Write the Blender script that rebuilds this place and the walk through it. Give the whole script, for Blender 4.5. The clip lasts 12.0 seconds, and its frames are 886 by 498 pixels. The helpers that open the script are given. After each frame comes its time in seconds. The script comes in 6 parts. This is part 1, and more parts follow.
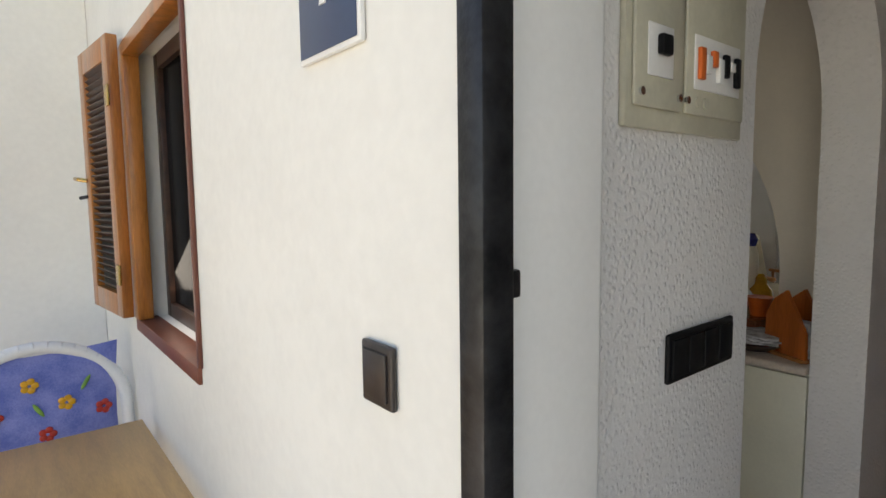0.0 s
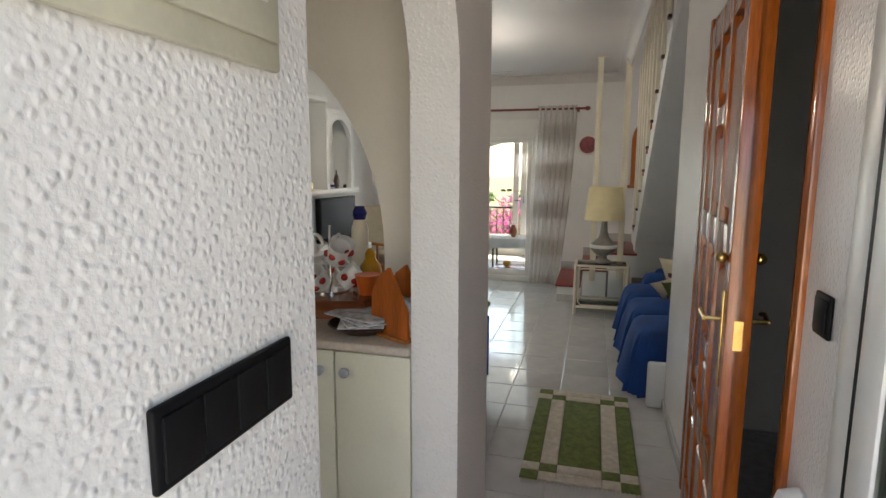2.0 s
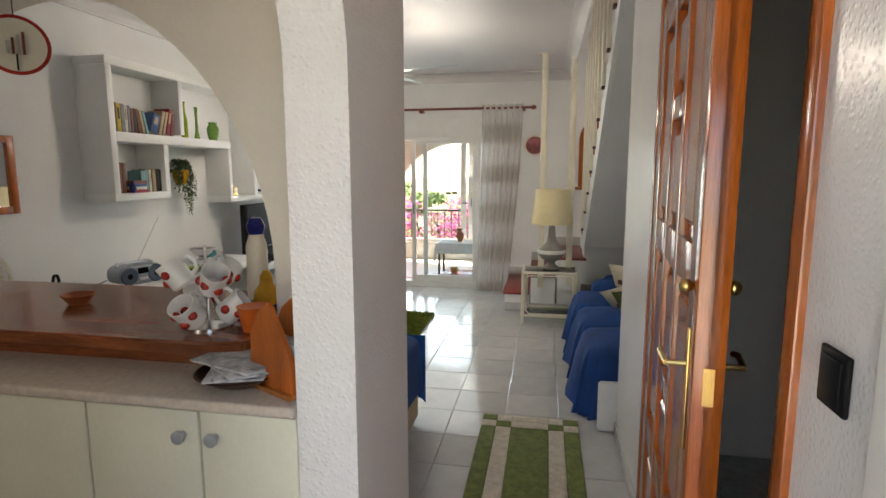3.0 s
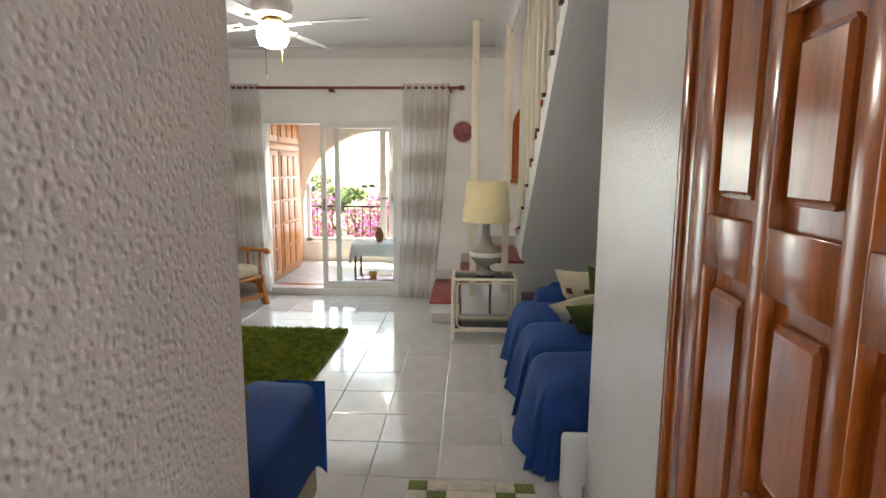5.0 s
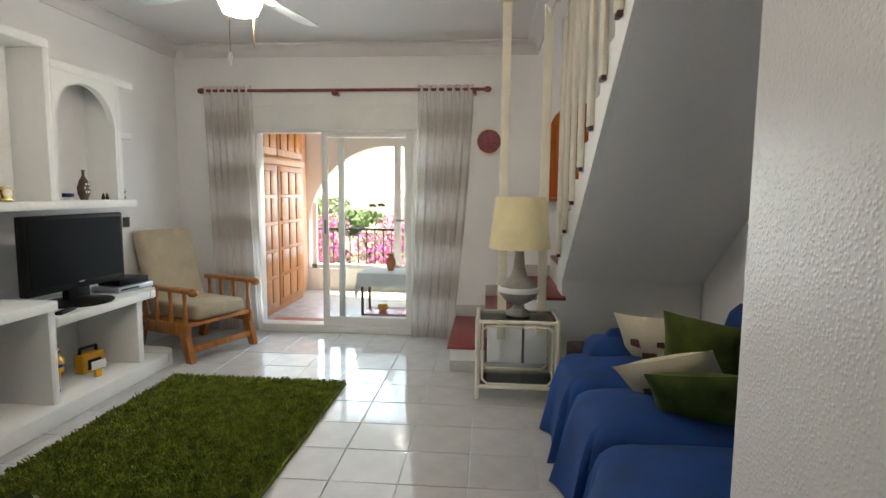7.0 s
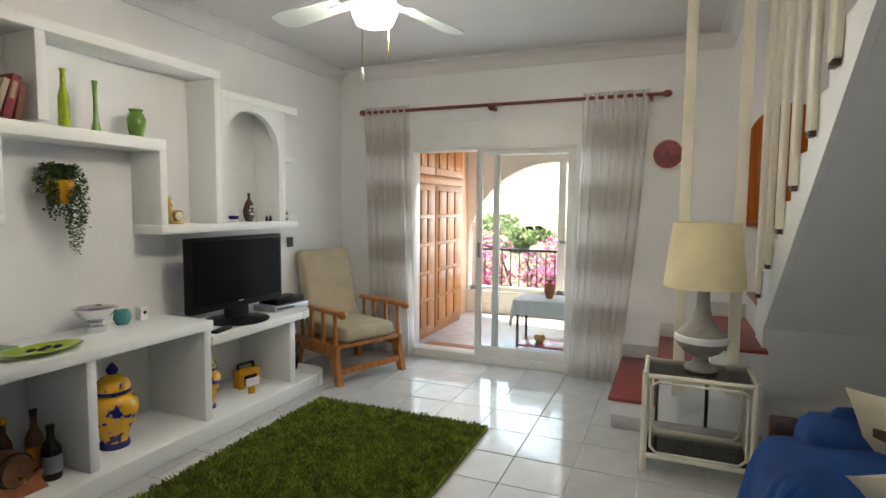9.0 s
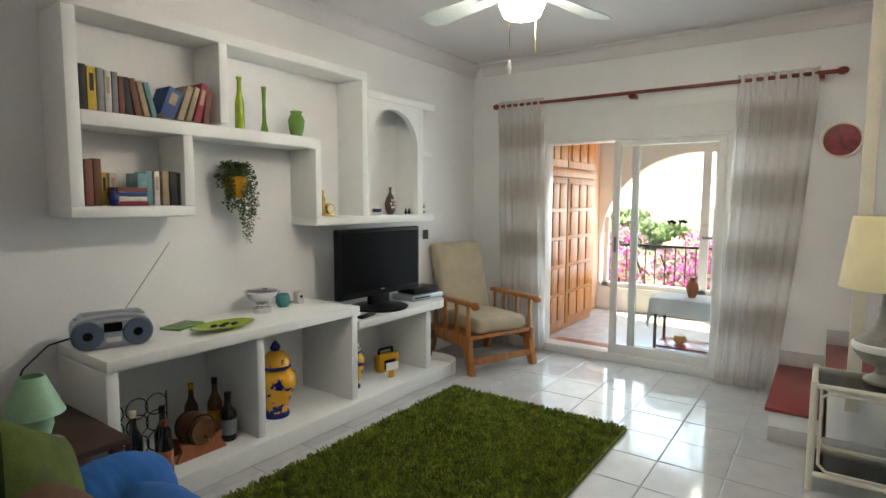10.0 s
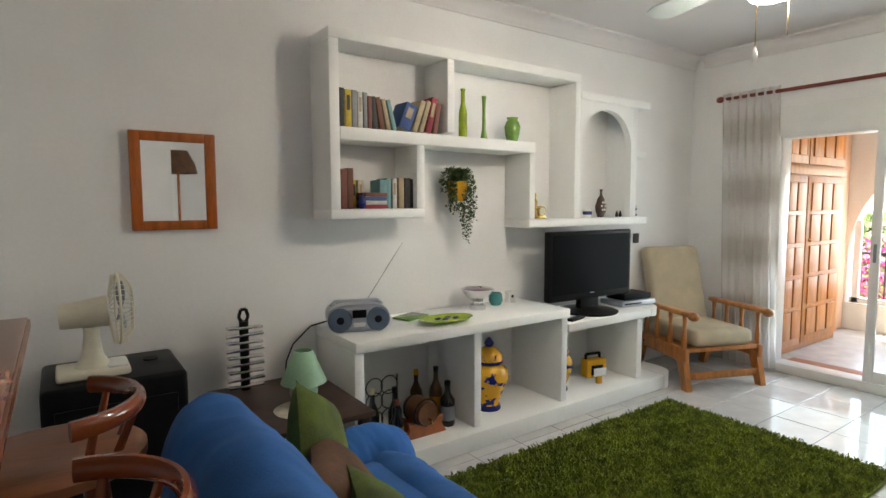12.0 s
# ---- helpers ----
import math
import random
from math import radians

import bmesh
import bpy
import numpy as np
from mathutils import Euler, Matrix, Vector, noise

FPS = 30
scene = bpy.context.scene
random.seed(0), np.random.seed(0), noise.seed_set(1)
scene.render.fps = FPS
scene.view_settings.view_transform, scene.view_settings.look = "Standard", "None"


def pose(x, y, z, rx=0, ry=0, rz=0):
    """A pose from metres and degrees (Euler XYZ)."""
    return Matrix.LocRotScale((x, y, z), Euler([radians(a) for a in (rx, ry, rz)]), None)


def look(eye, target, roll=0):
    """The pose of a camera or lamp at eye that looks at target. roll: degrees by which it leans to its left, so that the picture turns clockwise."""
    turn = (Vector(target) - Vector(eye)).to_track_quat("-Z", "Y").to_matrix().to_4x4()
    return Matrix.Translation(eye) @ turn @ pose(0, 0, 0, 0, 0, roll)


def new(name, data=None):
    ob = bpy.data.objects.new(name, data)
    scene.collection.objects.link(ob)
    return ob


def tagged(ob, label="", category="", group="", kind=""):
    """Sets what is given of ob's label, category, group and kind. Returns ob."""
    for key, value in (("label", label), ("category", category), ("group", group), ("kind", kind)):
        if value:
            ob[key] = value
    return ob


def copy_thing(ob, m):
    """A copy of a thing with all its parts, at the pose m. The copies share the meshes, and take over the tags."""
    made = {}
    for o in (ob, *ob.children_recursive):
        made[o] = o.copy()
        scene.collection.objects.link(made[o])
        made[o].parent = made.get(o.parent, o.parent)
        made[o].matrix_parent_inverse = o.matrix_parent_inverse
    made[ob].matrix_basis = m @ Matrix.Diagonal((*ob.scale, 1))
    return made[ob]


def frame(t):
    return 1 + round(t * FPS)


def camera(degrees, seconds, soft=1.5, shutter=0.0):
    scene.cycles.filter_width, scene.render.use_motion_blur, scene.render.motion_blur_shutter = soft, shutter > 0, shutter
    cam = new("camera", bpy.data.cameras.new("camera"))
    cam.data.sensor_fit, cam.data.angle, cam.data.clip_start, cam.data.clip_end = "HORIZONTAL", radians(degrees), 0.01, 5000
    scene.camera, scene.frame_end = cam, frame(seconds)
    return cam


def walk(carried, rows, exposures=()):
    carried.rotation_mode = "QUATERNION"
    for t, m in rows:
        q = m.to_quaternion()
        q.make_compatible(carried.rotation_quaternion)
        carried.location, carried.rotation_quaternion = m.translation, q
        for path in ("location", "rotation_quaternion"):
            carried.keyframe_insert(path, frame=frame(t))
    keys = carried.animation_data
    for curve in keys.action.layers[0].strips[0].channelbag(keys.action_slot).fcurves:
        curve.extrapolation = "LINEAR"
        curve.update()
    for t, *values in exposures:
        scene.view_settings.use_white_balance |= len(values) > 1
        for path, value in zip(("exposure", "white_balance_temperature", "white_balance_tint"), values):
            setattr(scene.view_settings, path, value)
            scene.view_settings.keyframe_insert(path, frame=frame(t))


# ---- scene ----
cam = camera(77.9, 12.0)
PATH = [
    (0, (0.153, 0.046, 1.465), (1.402, 1.598, 1.283), -0.7),
    (0.5, (0.27, 0.063, 1.455), (1.722, 1.407, 1.25), -0.7),
    (1, (0.419, 0.109, 1.455), (2.094, 1.174, 1.209), -0.3),
    (1.5, (0.514, 0.133, 1.47), (2.344, 0.892, 1.196), 0.0),
    (2, (0.616, 0.128, 1.452), (2.524, 0.653, 1.164), 0.2),
    (2.5, (0.798, 0.104, 1.458), (2.734, 0.512, 1.168), 0.1),
    (3, (1.017, 0.084, 1.46), (2.963, 0.449, 1.177), -0.1),
    (3.2, (1.085, 0.084, 1.458), (3.034, 0.431, 1.174), -0.4),
    (5, (1.887, 0.178, 1.384), (3.864, 0.264, 1.091), 0.4),
    (5.5, (2.14, 0.24, 1.395), (4.112, 0.283, 1.075), 0.5),
    (6, (2.324, 0.248, 1.382), (4.295, 0.286, 1.044), 0.5),
    (6.5, (2.582, 0.235, 1.295), (4.562, 0.325, 1.027), 0.4),
    (8.3, (3.18, 0.197, 1.372), (5.124, 0.643, 1.226), 0.8),
    (8.5, (3.224, 0.181, 1.354), (5.147, 0.712, 1.212), 0.5),
    (9, (3.25, 0.19, 1.357), (5.091, 0.955, 1.201), 0.5),
    (9.5, (3.215, 0.237, 1.353), (4.954, 1.21, 1.18), 0.5),
    (10, (3.189, 0.267, 1.345), (4.817, 1.414, 1.167), 0.3),
    (10.5, (3.141, 0.286, 1.347), (4.655, 1.58, 1.168), 0.1),
    (11, (3.11, 0.315, 1.349), (4.51, 1.732, 1.168), 0.1),
    (11.5, (3.083, 0.34, 1.348), (4.363, 1.866, 1.167), 0.2),
    (12, (3.066, 0.328, 1.34), (4.21, 1.959, 1.173), -0.1),
]
EXPOSURES = [
    (0.0, 1.18, 7900, 12), (0.8, 1.35, 7900, 13), (1.5, 1.85, 7700, 13), (2.5, 2.6, 7700, 13), (5.0, 2.85, 7800, 14), (5.7, 2.85, 7500, 12), (6.5, 2.78, 7500, 12), (8.5, 2.72, 7500, 11), (10.5, 2.82, 7400, 10), (12.0, 3.02, 7500, 11),
]
walk(cam, [(t, look(eye, target, roll)) for t, eye, target, roll in PATH], EXPOSURES)
TERRACE_W, ENTRY_W, STAIR_W, ARCH_W, KITCHEN_W = 2.4, 0.3, 2.2, 4.0, 1.2
# world and light
world = bpy.data.worlds.new("sky")
scene.world = world
world.use_nodes = True
wn = world.node_tree
sky = wn.nodes.new("ShaderNodeTexSky")
sky.sky_type = "NISHITA"
sky.sun_disc = False
sky.sun_elevation, sky.sun_rotation = radians(64), radians(70)
wn.links.new(sky.outputs[0], wn.nodes["Background"].inputs[0])
wn.nodes["Background"].inputs[1].default_value = 0.15
sun = new("sun", bpy.data.lights.new("sun", "SUN"))
sun.data.energy, sun.data.angle, sun.data.color = 5.0, radians(0.5), (1.0, 0.95, 0.87)
sun.matrix_world = look((20, 14, 50), (0, 0.5, 0))


def area(name, eye, target, w, h, watts, color):
    lamp = new(name, bpy.data.lights.new(name, "AREA"))
    lamp.data.shape, lamp.data.size, lamp.data.size_y = "RECTANGLE", w, h
    lamp.data.energy, lamp.data.color = watts, color
    lamp.matrix_world = look(eye, target)
    return lamp


# daylight of the sky in the door, arch and window openings
area("terrace_daylight", (7.66, 1.6, 1.05), (5.0, 1.4, 0.9), 1.45, 1.7, TERRACE_W, (0.66, 0.86, 1.0))
area("arch_daylight", (9.86, 1.5, 1.1), (8.0, 1.6, 0.9), 2.0, 1.3, ARCH_W, (0.62, 0.84, 1.0))
area("kitchen_daylight", (0.66, 1.81, 1.5), (2.2, 1.4, 0.8), 0.6, 0.75, KITCHEN_W, (1.0, 0.98, 0.95))
area("entrance_daylight", (0.5, 0.05, 1.25), (3.0, 0.1, 1.1), 0.7, 1.7, ENTRY_W, (1.0, 0.98, 0.95))
# added fill lamp inside the closed stairwell, no opening behind it
area("stair_fill", (5.2, -0.75, 4.6), (5.6, -0.7, 1.0), 0.8, 1.6, STAIR_W, (0.95, 0.98, 1.0))


# materials
def material(name, color, rough=0.6, metal=0.0, vary=0.08, scale=6.0, bump=0.0, grain=80.0, depth=0.004, rand=0.0, spec=0.5, stretch=(1, 1, 1), color2=None, sheen=0.0, coat=0.0):
    m = bpy.data.materials.new(name)
    m.use_nodes = True
    n, l = m.node_tree.nodes, m.node_tree.links
    b = n["Principled BSDF"]
    tc = n.new("ShaderNodeTexCoord")
    mp = n.new("ShaderNodeMapping")
    mp.inputs["Scale"].default_value = stretch
    l.new(tc.outputs["Object"], mp.inputs[0])
    t1 = n.new("ShaderNodeTexNoise")
    t1.inputs["Scale"].default_value, t1.inputs["Detail"].default_value = scale, 5
    l.new(mp.outputs[0], t1.inputs[0])
    t2 = n.new("ShaderNodeTexNoise")
    t2.inputs["Scale"].default_value, t2.inputs["Detail"].default_value = grain, 3
    l.new(mp.outputs[0], t2.inputs[0])
    mix = n.new("ShaderNodeMix")
    mix.data_type = "RGBA"
    c2 = color2 or tuple(c * (1 - vary * 2.2) for c in color)
    mix.inputs["A"].default_value, mix.inputs["B"].default_value = (*c2, 1), (*color, 1)
    ramp = n.new("ShaderNodeMapRange")
    ramp.inputs["From Min"].default_value, ramp.inputs["From Max"].default_value = 0.36, 0.62
    add = n.new("ShaderNodeMath")
    add.operation = "MULTIPLY_ADD"
    add.inputs[1].default_value = 0.3
    l.new(t2.outputs[0], add.inputs[0])
    sub = n.new("ShaderNodeMath")
    sub.operation = "MULTIPLY"
    sub.inputs[1].default_value = 0.7
    l.new(t1.outputs[0], sub.inputs[0])
    l.new(sub.outputs[0], add.inputs[2])
    l.new(add.outputs[0], ramp.inputs[0])
    l.new(ramp.outputs[0], mix.inputs["Factor"])
    out = mix.outputs["Result"]
    if rand:
        oi = n.new("ShaderNodeObjectInfo")
        hsv = n.new("ShaderNodeHueSaturation")
        mr = n.new("ShaderNodeMapRange")
        mr.inputs["To Min"].default_value, mr.inputs["To Max"].default_value = 1 - rand, 1 + rand
        l.new(oi.outputs["Random"], mr.inputs[0])
        l.new(mr.outputs[0], hsv.inputs["Value"])
        l.new(out, hsv.inputs["Color"])
        out = hsv.outputs[0]
    l.new(out, b.inputs["Base Color"])
    rr = n.new("ShaderNodeMapRange")
    rr.inputs["To Min"].default_value, rr.inputs["To Max"].default_value = max(rough * 0.85, 0.02), min(rough * 1.15, 1)
    l.new(t1.outputs[0], rr.inputs[0])
    l.new(rr.outputs[0], b.inputs["Roughness"])
    b.inputs["Metallic"].default_value = metal
    b.inputs["Specular IOR Level"].default_value = spec
    b.inputs["Sheen Weight"].default_value = sheen
    b.inputs["Coat Weight"].default_value = coat
    if bump:
        bp = n.new("ShaderNodeBump")
        bp.inputs["Strength"].default_value, bp.inputs["Distance"].default_value = bump, depth
        l.new(t2.outputs[0], bp.inputs["Height"])
        l.new(bp.outputs[0], b.inputs["Normal"])
    return m


def glow(name, color, strength):
    m = bpy.data.materials.new(name)
    m.use_nodes = True
    b = m.node_tree.nodes["Principled BSDF"]
    b.inputs["Base Color"].default_value = (*color, 1)
    b.inputs["Emission Color"].default_value, b.inputs["Emission Strength"].default_value = (*color, 1), strength
    return m


def glass(name, color=(1, 1, 1), rough=0.0):
    m = bpy.data.materials.new(name)
    m.use_nodes = True
    n, l = m.node_tree.nodes, m.node_tree.links
    mixs, tr, gl, fr = n.new("ShaderNodeMixShader"), n.new("ShaderNodeBsdfTransparent"), n.new("ShaderNodeBsdfGlossy"), n.new("ShaderNodeFresnel")
    tr.inputs[0].default_value = (*color, 1)
    gl.inputs["Roughness"].default_value = rough
    l.new(fr.outputs[0], mixs.inputs[0])
    l.new(tr.outputs[0], mixs.inputs[1])
    l.new(gl.outputs[0], mixs.inputs[2])
    l.new(mixs.outputs[0], n["Material Output"].inputs[0])
    return m


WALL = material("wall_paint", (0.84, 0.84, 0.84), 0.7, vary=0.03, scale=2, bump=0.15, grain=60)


def splatter(name, color, rough, size, depth, strength):
    """Paint over rounded plaster droplets about 1/size metres across."""
    m = material(name, color, rough, vary=0.03, scale=3)
    n, l = m.node_tree.nodes, m.node_tree.links
    tc, drop, fine, mr, add, bp = n.new("ShaderNodeTexCoord"), n.new("ShaderNodeTexVoronoi"), n.new("ShaderNodeTexNoise"), n.new("ShaderNodeMapRange"), n.new("ShaderNodeMath"), n.new("ShaderNodeBump")
    drop.feature = "SMOOTH_F1"
    drop.inputs["Scale"].default_value, drop.inputs["Smoothness"].default_value = size, 0.6
    fine.inputs["Scale"].default_value, fine.inputs["Detail"].default_value = size * 0.9, 3.0
    wob, mixv = n.new("ShaderNodeTexNoise"), n.new("ShaderNodeVectorMath")
    wob.inputs["Scale"].default_value = size * 0.6
    l.new(tc.outputs["Object"], wob.inputs[0])
    mixv.operation = "MULTIPLY_ADD"
    mixv.inputs[1].default_value = (0.7 / size,) * 3
    l.new(wob.outputs["Color"], mixv.inputs[0])
    l.new(tc.outputs["Object"], mixv.inputs[2])
    l.new(mixv.outputs[0], drop.inputs["Vector"])
    l.new(tc.outputs["Object"], fine.inputs[0])
    mr.interpolation_type = "SMOOTHSTEP"
    mr.inputs["From Min"].default_value, mr.inputs["From Max"].default_value = 0.55, 0.05
    l.new(drop.outputs["Distance"], mr.inputs[0])
    add.operation = "MULTIPLY_ADD"
    add.inputs[1].default_value = 1.1
    l.new(fine.outputs[0], add.inputs[0])
    l.new(mr.outputs[0], add.inputs[2])
    bp.inputs["Strength"].default_value, bp.inputs["Distance"].default_value = strength, depth
    l.new(add.outputs[0], bp.inputs["Height"])
    l.new(bp.outputs[0], n["Principled BSDF"].inputs["Normal"])
    return m


STUCCO = splatter("textured_plaster", (0.80, 0.79, 0.78), 0.40, 85, 0.0022, 0.7)
SATIN = splatter("satin_wall_paint", (0.80, 0.79, 0.79), 0.24, 100, 0.0013, 0.5)
CREAMW = material("cream_wall_paint", (0.80, 0.75, 0.66), 0.6, vary=0.03, scale=3, bump=0.25, grain=70)
FACADE = material("exterior_paint", (0.82, 0.80, 0.74), 0.75, vary=0.035, scale=2.5, bump=0.25, grain=40, depth=0.003)
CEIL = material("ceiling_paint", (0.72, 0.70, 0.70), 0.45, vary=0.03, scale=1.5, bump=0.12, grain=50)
PLASTER = material("white_plaster", (0.84, 0.85, 0.84), 0.6, vary=0.02, scale=3, bump=0.25, grain=35, depth=0.003)
TILE = material("glazed_floor_tile", (0.52, 0.515, 0.505), 0.09, vary=0.05, scale=9, bump=0.06, grain=7, depth=0.003, rand=0.05)
GROUT = material("grout", (0.56, 0.55, 0.53), 0.7, vary=0.1, scale=20)
REDTILE = material("red_clay_tile", (0.28, 0.035, 0.03), 0.35, vary=0.15, scale=12, bump=0.2)
GREYTILE = material("grey_skirting_tile", (0.55, 0.54, 0.53), 0.25, vary=0.08, scale=8)
WOOD = material("honey_wood", (0.48, 0.175, 0.04), 0.3, vary=0.2, scale=5, bump=0.2, grain=40, stretch=(6, 6, 0.7), coat=0.3)
DOORWOOD = material("varnished_door_wood", (0.50, 0.125, 0.02), 0.2, vary=0.22, scale=4, bump=0.05, grain=40, stretch=(7, 7, 0.6), coat=0.2, spec=0.5)
PINE = material("pine_wood", (0.60, 0.215, 0.035), 0.4, vary=0.18, scale=4, bump=0.15, grain=40, stretch=(6, 6, 0.6))
BARWOOD = material("dark_red_wood", (0.30, 0.085, 0.03), 0.22, vary=0.25, scale=4, bump=0.1, grain=30, stretch=(6, 0.8, 6), coat=0.12)
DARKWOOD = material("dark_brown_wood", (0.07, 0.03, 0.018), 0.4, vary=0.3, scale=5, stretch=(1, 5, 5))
OAK = material("oak_laminate", (0.56, 0.34, 0.14), 0.4, vary=0.12, scale=4, grain=30, stretch=(8, 1, 8))
BLACKM = material("black_steel", (0.04, 0.04, 0.043), 0.35, metal=0.6, vary=0.3, scale=15, bump=0.3, grain=60)
BLACKP = material("black_plastic", (0.012, 0.012, 0.013), 0.35, vary=0.1, scale=10, spec=0.07)
BROWNP = material("dark_brown_plastic", (0.03, 0.022, 0.02), 0.35, vary=0.1, scale=10, bump=0.1)
WHITEP = material("white_lacquer", (0.80, 0.80, 0.78), 0.3, vary=0.03, scale=5)
IVORY = material("ivory_lacquer", (0.76, 0.71, 0.58), 0.4, vary=0.06, scale=5)
CREAMCAB = material("cream_cabinet_paint", (0.76, 0.75, 0.62), 0.4, vary=0.04, scale=4, bump=0.08)
PANELP = material("aged_cream_plastic", (0.55, 0.53, 0.42), 0.45, vary=0.08, scale=8)
BRASS = material("brass", (0.65, 0.43, 0.15), 0.25, metal=1.0, vary=0.15, scale=20)
CHROME = material("chrome", (0.75, 0.75, 0.77), 0.15, metal=1.0, vary=0.05)
SILVER = material("silver_plastic", (0.42, 0.45, 0.50), 0.35, metal=0.5, vary=0.05)
GREYP = material("grey_plastic", (0.22, 0.25, 0.29), 0.4, vary=0.06)
BLUE = material("blue_cotton_throw", (0.006, 0.062, 0.26), 0.9, vary=0.2, scale=5, bump=0.35, grain=220, depth=0.002)
BLUE2 = material("mid_blue_throw", (0.016, 0.13, 0.42), 0.9, vary=0.15, scale=5, bump=0.35, grain=220, depth=0.002)
BEIGE = material("beige_upholstery", (0.50, 0.40, 0.28), 0.9, vary=0.1, scale=8, bump=0.4, grain=250, depth=0.002)
CREAMF = material("cream_fabric", (0.68, 0.60, 0.44), 0.9, vary=0.08, scale=8, bump=0.4, grain=250, depth=0.002)
TANF = material("tan_chair_fabric", (0.50, 0.42, 0.30), 0.9, vary=0.08, scale=8, bump=0.4, grain=250, depth=0.002)
BROWNF = material("brown_patch", (0.13, 0.06, 0.03), 0.9, vary=0.2, scale=15)
GREENF = material("olive_green_fabric", (0.10, 0.14, 0.02), 0.9, vary=0.25, scale=9, bump=0.4, grain=200, depth=0.002)
RUG = material("green_shag_pile", (0.25, 0.32, 0.035), 0.95, vary=0.3, scale=18, bump=0.5, grain=160)
MATG = material("green_woven_cotton", (0.16, 0.20, 0.05), 0.95, vary=0.2, scale=30, bump=0.8, grain=150, depth=0.004)
MATW = material("cream_woven_cotton", (0.60, 0.54, 0.44), 0.95, vary=0.12, scale=30, bump=0.8, grain=150, depth=0.004)
CURTAIN = material("sheer_grey_curtain", (0.50, 0.47, 0.43), 0.9, vary=0.1, scale=4, bump=0.3, grain=200, stretch=(1, 1, 1))
SHADE = material("cream_lamp_shade", (0.78, 0.68, 0.42), 0.85, vary=0.05, scale=10, bump=0.2, grain=200)
CERAMIC = material("grey_stoneware", (0.30, 0.28, 0.25), 0.55, vary=0.12, scale=14, bump=0.2)
REDROD = material("red_brown_rod", (0.22, 0.045, 0.025), 0.3, vary=0.15, scale=10)
MAROON = material("maroon_glaze", (0.30, 0.03, 0.05), 0.3, vary=0.3, scale=25)
SCREEN = material("black_screen", (0.006, 0.006, 0.007), 0.2, vary=0.05, spec=0.04)
LEAF = material("fern_green", (0.07, 0.13, 0.025), 0.6, vary=0.4, scale=30)
TREELEAF = material("tree_foliage", (0.20, 0.30, 0.06), 0.6, vary=0.4, scale=2)
PINK = material("bougainvillea_pink", (0.75, 0.09, 0.38), 0.7, vary=0.35, scale=9)
YELLOW = material("yellow_glaze", (0.72, 0.36, 0.02), 0.2, vary=0.1, scale=9)
COBALT = material("cobalt_glaze", (0.015, 0.02, 0.16), 0.2, vary=0.2, scale=20)
LIME = material("lime_glass", (0.30, 0.42, 0.02), 0.1, vary=0.15, scale=12)
GREENC = material("green_ceramic", (0.16, 0.33, 0.06), 0.2, vary=0.15, scale=12)
TEAL = material("teal_ceramic", (0.05, 0.26, 0.26), 0.2, vary=0.1)
MINT = material("mint_ceramic", (0.30, 0.52, 0.34), 0.35, vary=0.08, scale=9)
PEACH = material("peach_exterior_paint", (0.72, 0.46, 0.32), 0.8, vary=0.06, scale=3)
GRASS = material("dry_ground", (0.18, 0.17, 0.08), 0.95, vary=0.3, scale=2)
REDC = material("red_glaze", (0.45, 0.03, 0.02), 0.25, vary=0.1)
ORANGE = material("orange_plastic", (0.65, 0.13, 0.02), 0.4, vary=0.06)
PAPER = material("printed_paper", (0.62, 0.64, 0.66), 0.7, vary=0.3, scale=25)
NAVY = material("navy_enamel", (0.035, 0.06, 0.13), 0.3, vary=0.06)
BOTTLE = material("dark_bottle_glass", (0.012, 0.012, 0.009), 0.08, vary=0.1)
TERRA = material("terracotta", (0.40, 0.13, 0.05), 0.7, vary=0.15, scale=15)
PANE = glass("clear_glass", (0.96, 0.98, 0.98))
GREENGLASS = glass("table_glass", (0.80, 0.86, 0.82))
MIRROR = material("mirror_glass", (0.85, 0.86, 0.86), 0.01, metal=1.0, vary=0.0)
LAMPGLASS = glow("lit_opal_glass", (1.0, 0.97, 0.92), 17.0)


# mesh helpers
def box(bm, x0, x1, y0, y1, z0, z1, bevel=0.0, seg=2):
    m = Matrix.Translation(((x0 + x1) / 2, (y0 + y1) / 2, (z0 + z1) / 2)) @ Matrix.Diagonal((x1 - x0, y1 - y0, z1 - z0, 1))
    vs = bmesh.ops.create_cube(bm, size=1, matrix=m)["verts"]
    if bevel:
        es = list({e for v in vs for e in v.link_edges})
        bmesh.ops.bevel(bm, geom=es, offset=bevel, segments=seg, affect="EDGES", profile=0.5)
    return bm


def cyl(bm, p0, p1, r0, r1=None, seg=12):
    p0, p1 = Vector(p0), Vector(p1)
    d = p1 - p0
    m = Matrix.Translation((p0 + p1) / 2) @ d.to_track_quat("Z", "Y").to_matrix().to_4x4()
    bmesh.ops.create_cone(bm, cap_ends=True, segments=seg, radius1=r0, radius2=r0 if r1 is None else r1, depth=d.length, matrix=m)
    return bm


def tube(bm, pts, r, seg=8):
    for a, b in zip(pts, pts[1:]):
        cyl(bm, a, b, r, r, seg)
    return bm


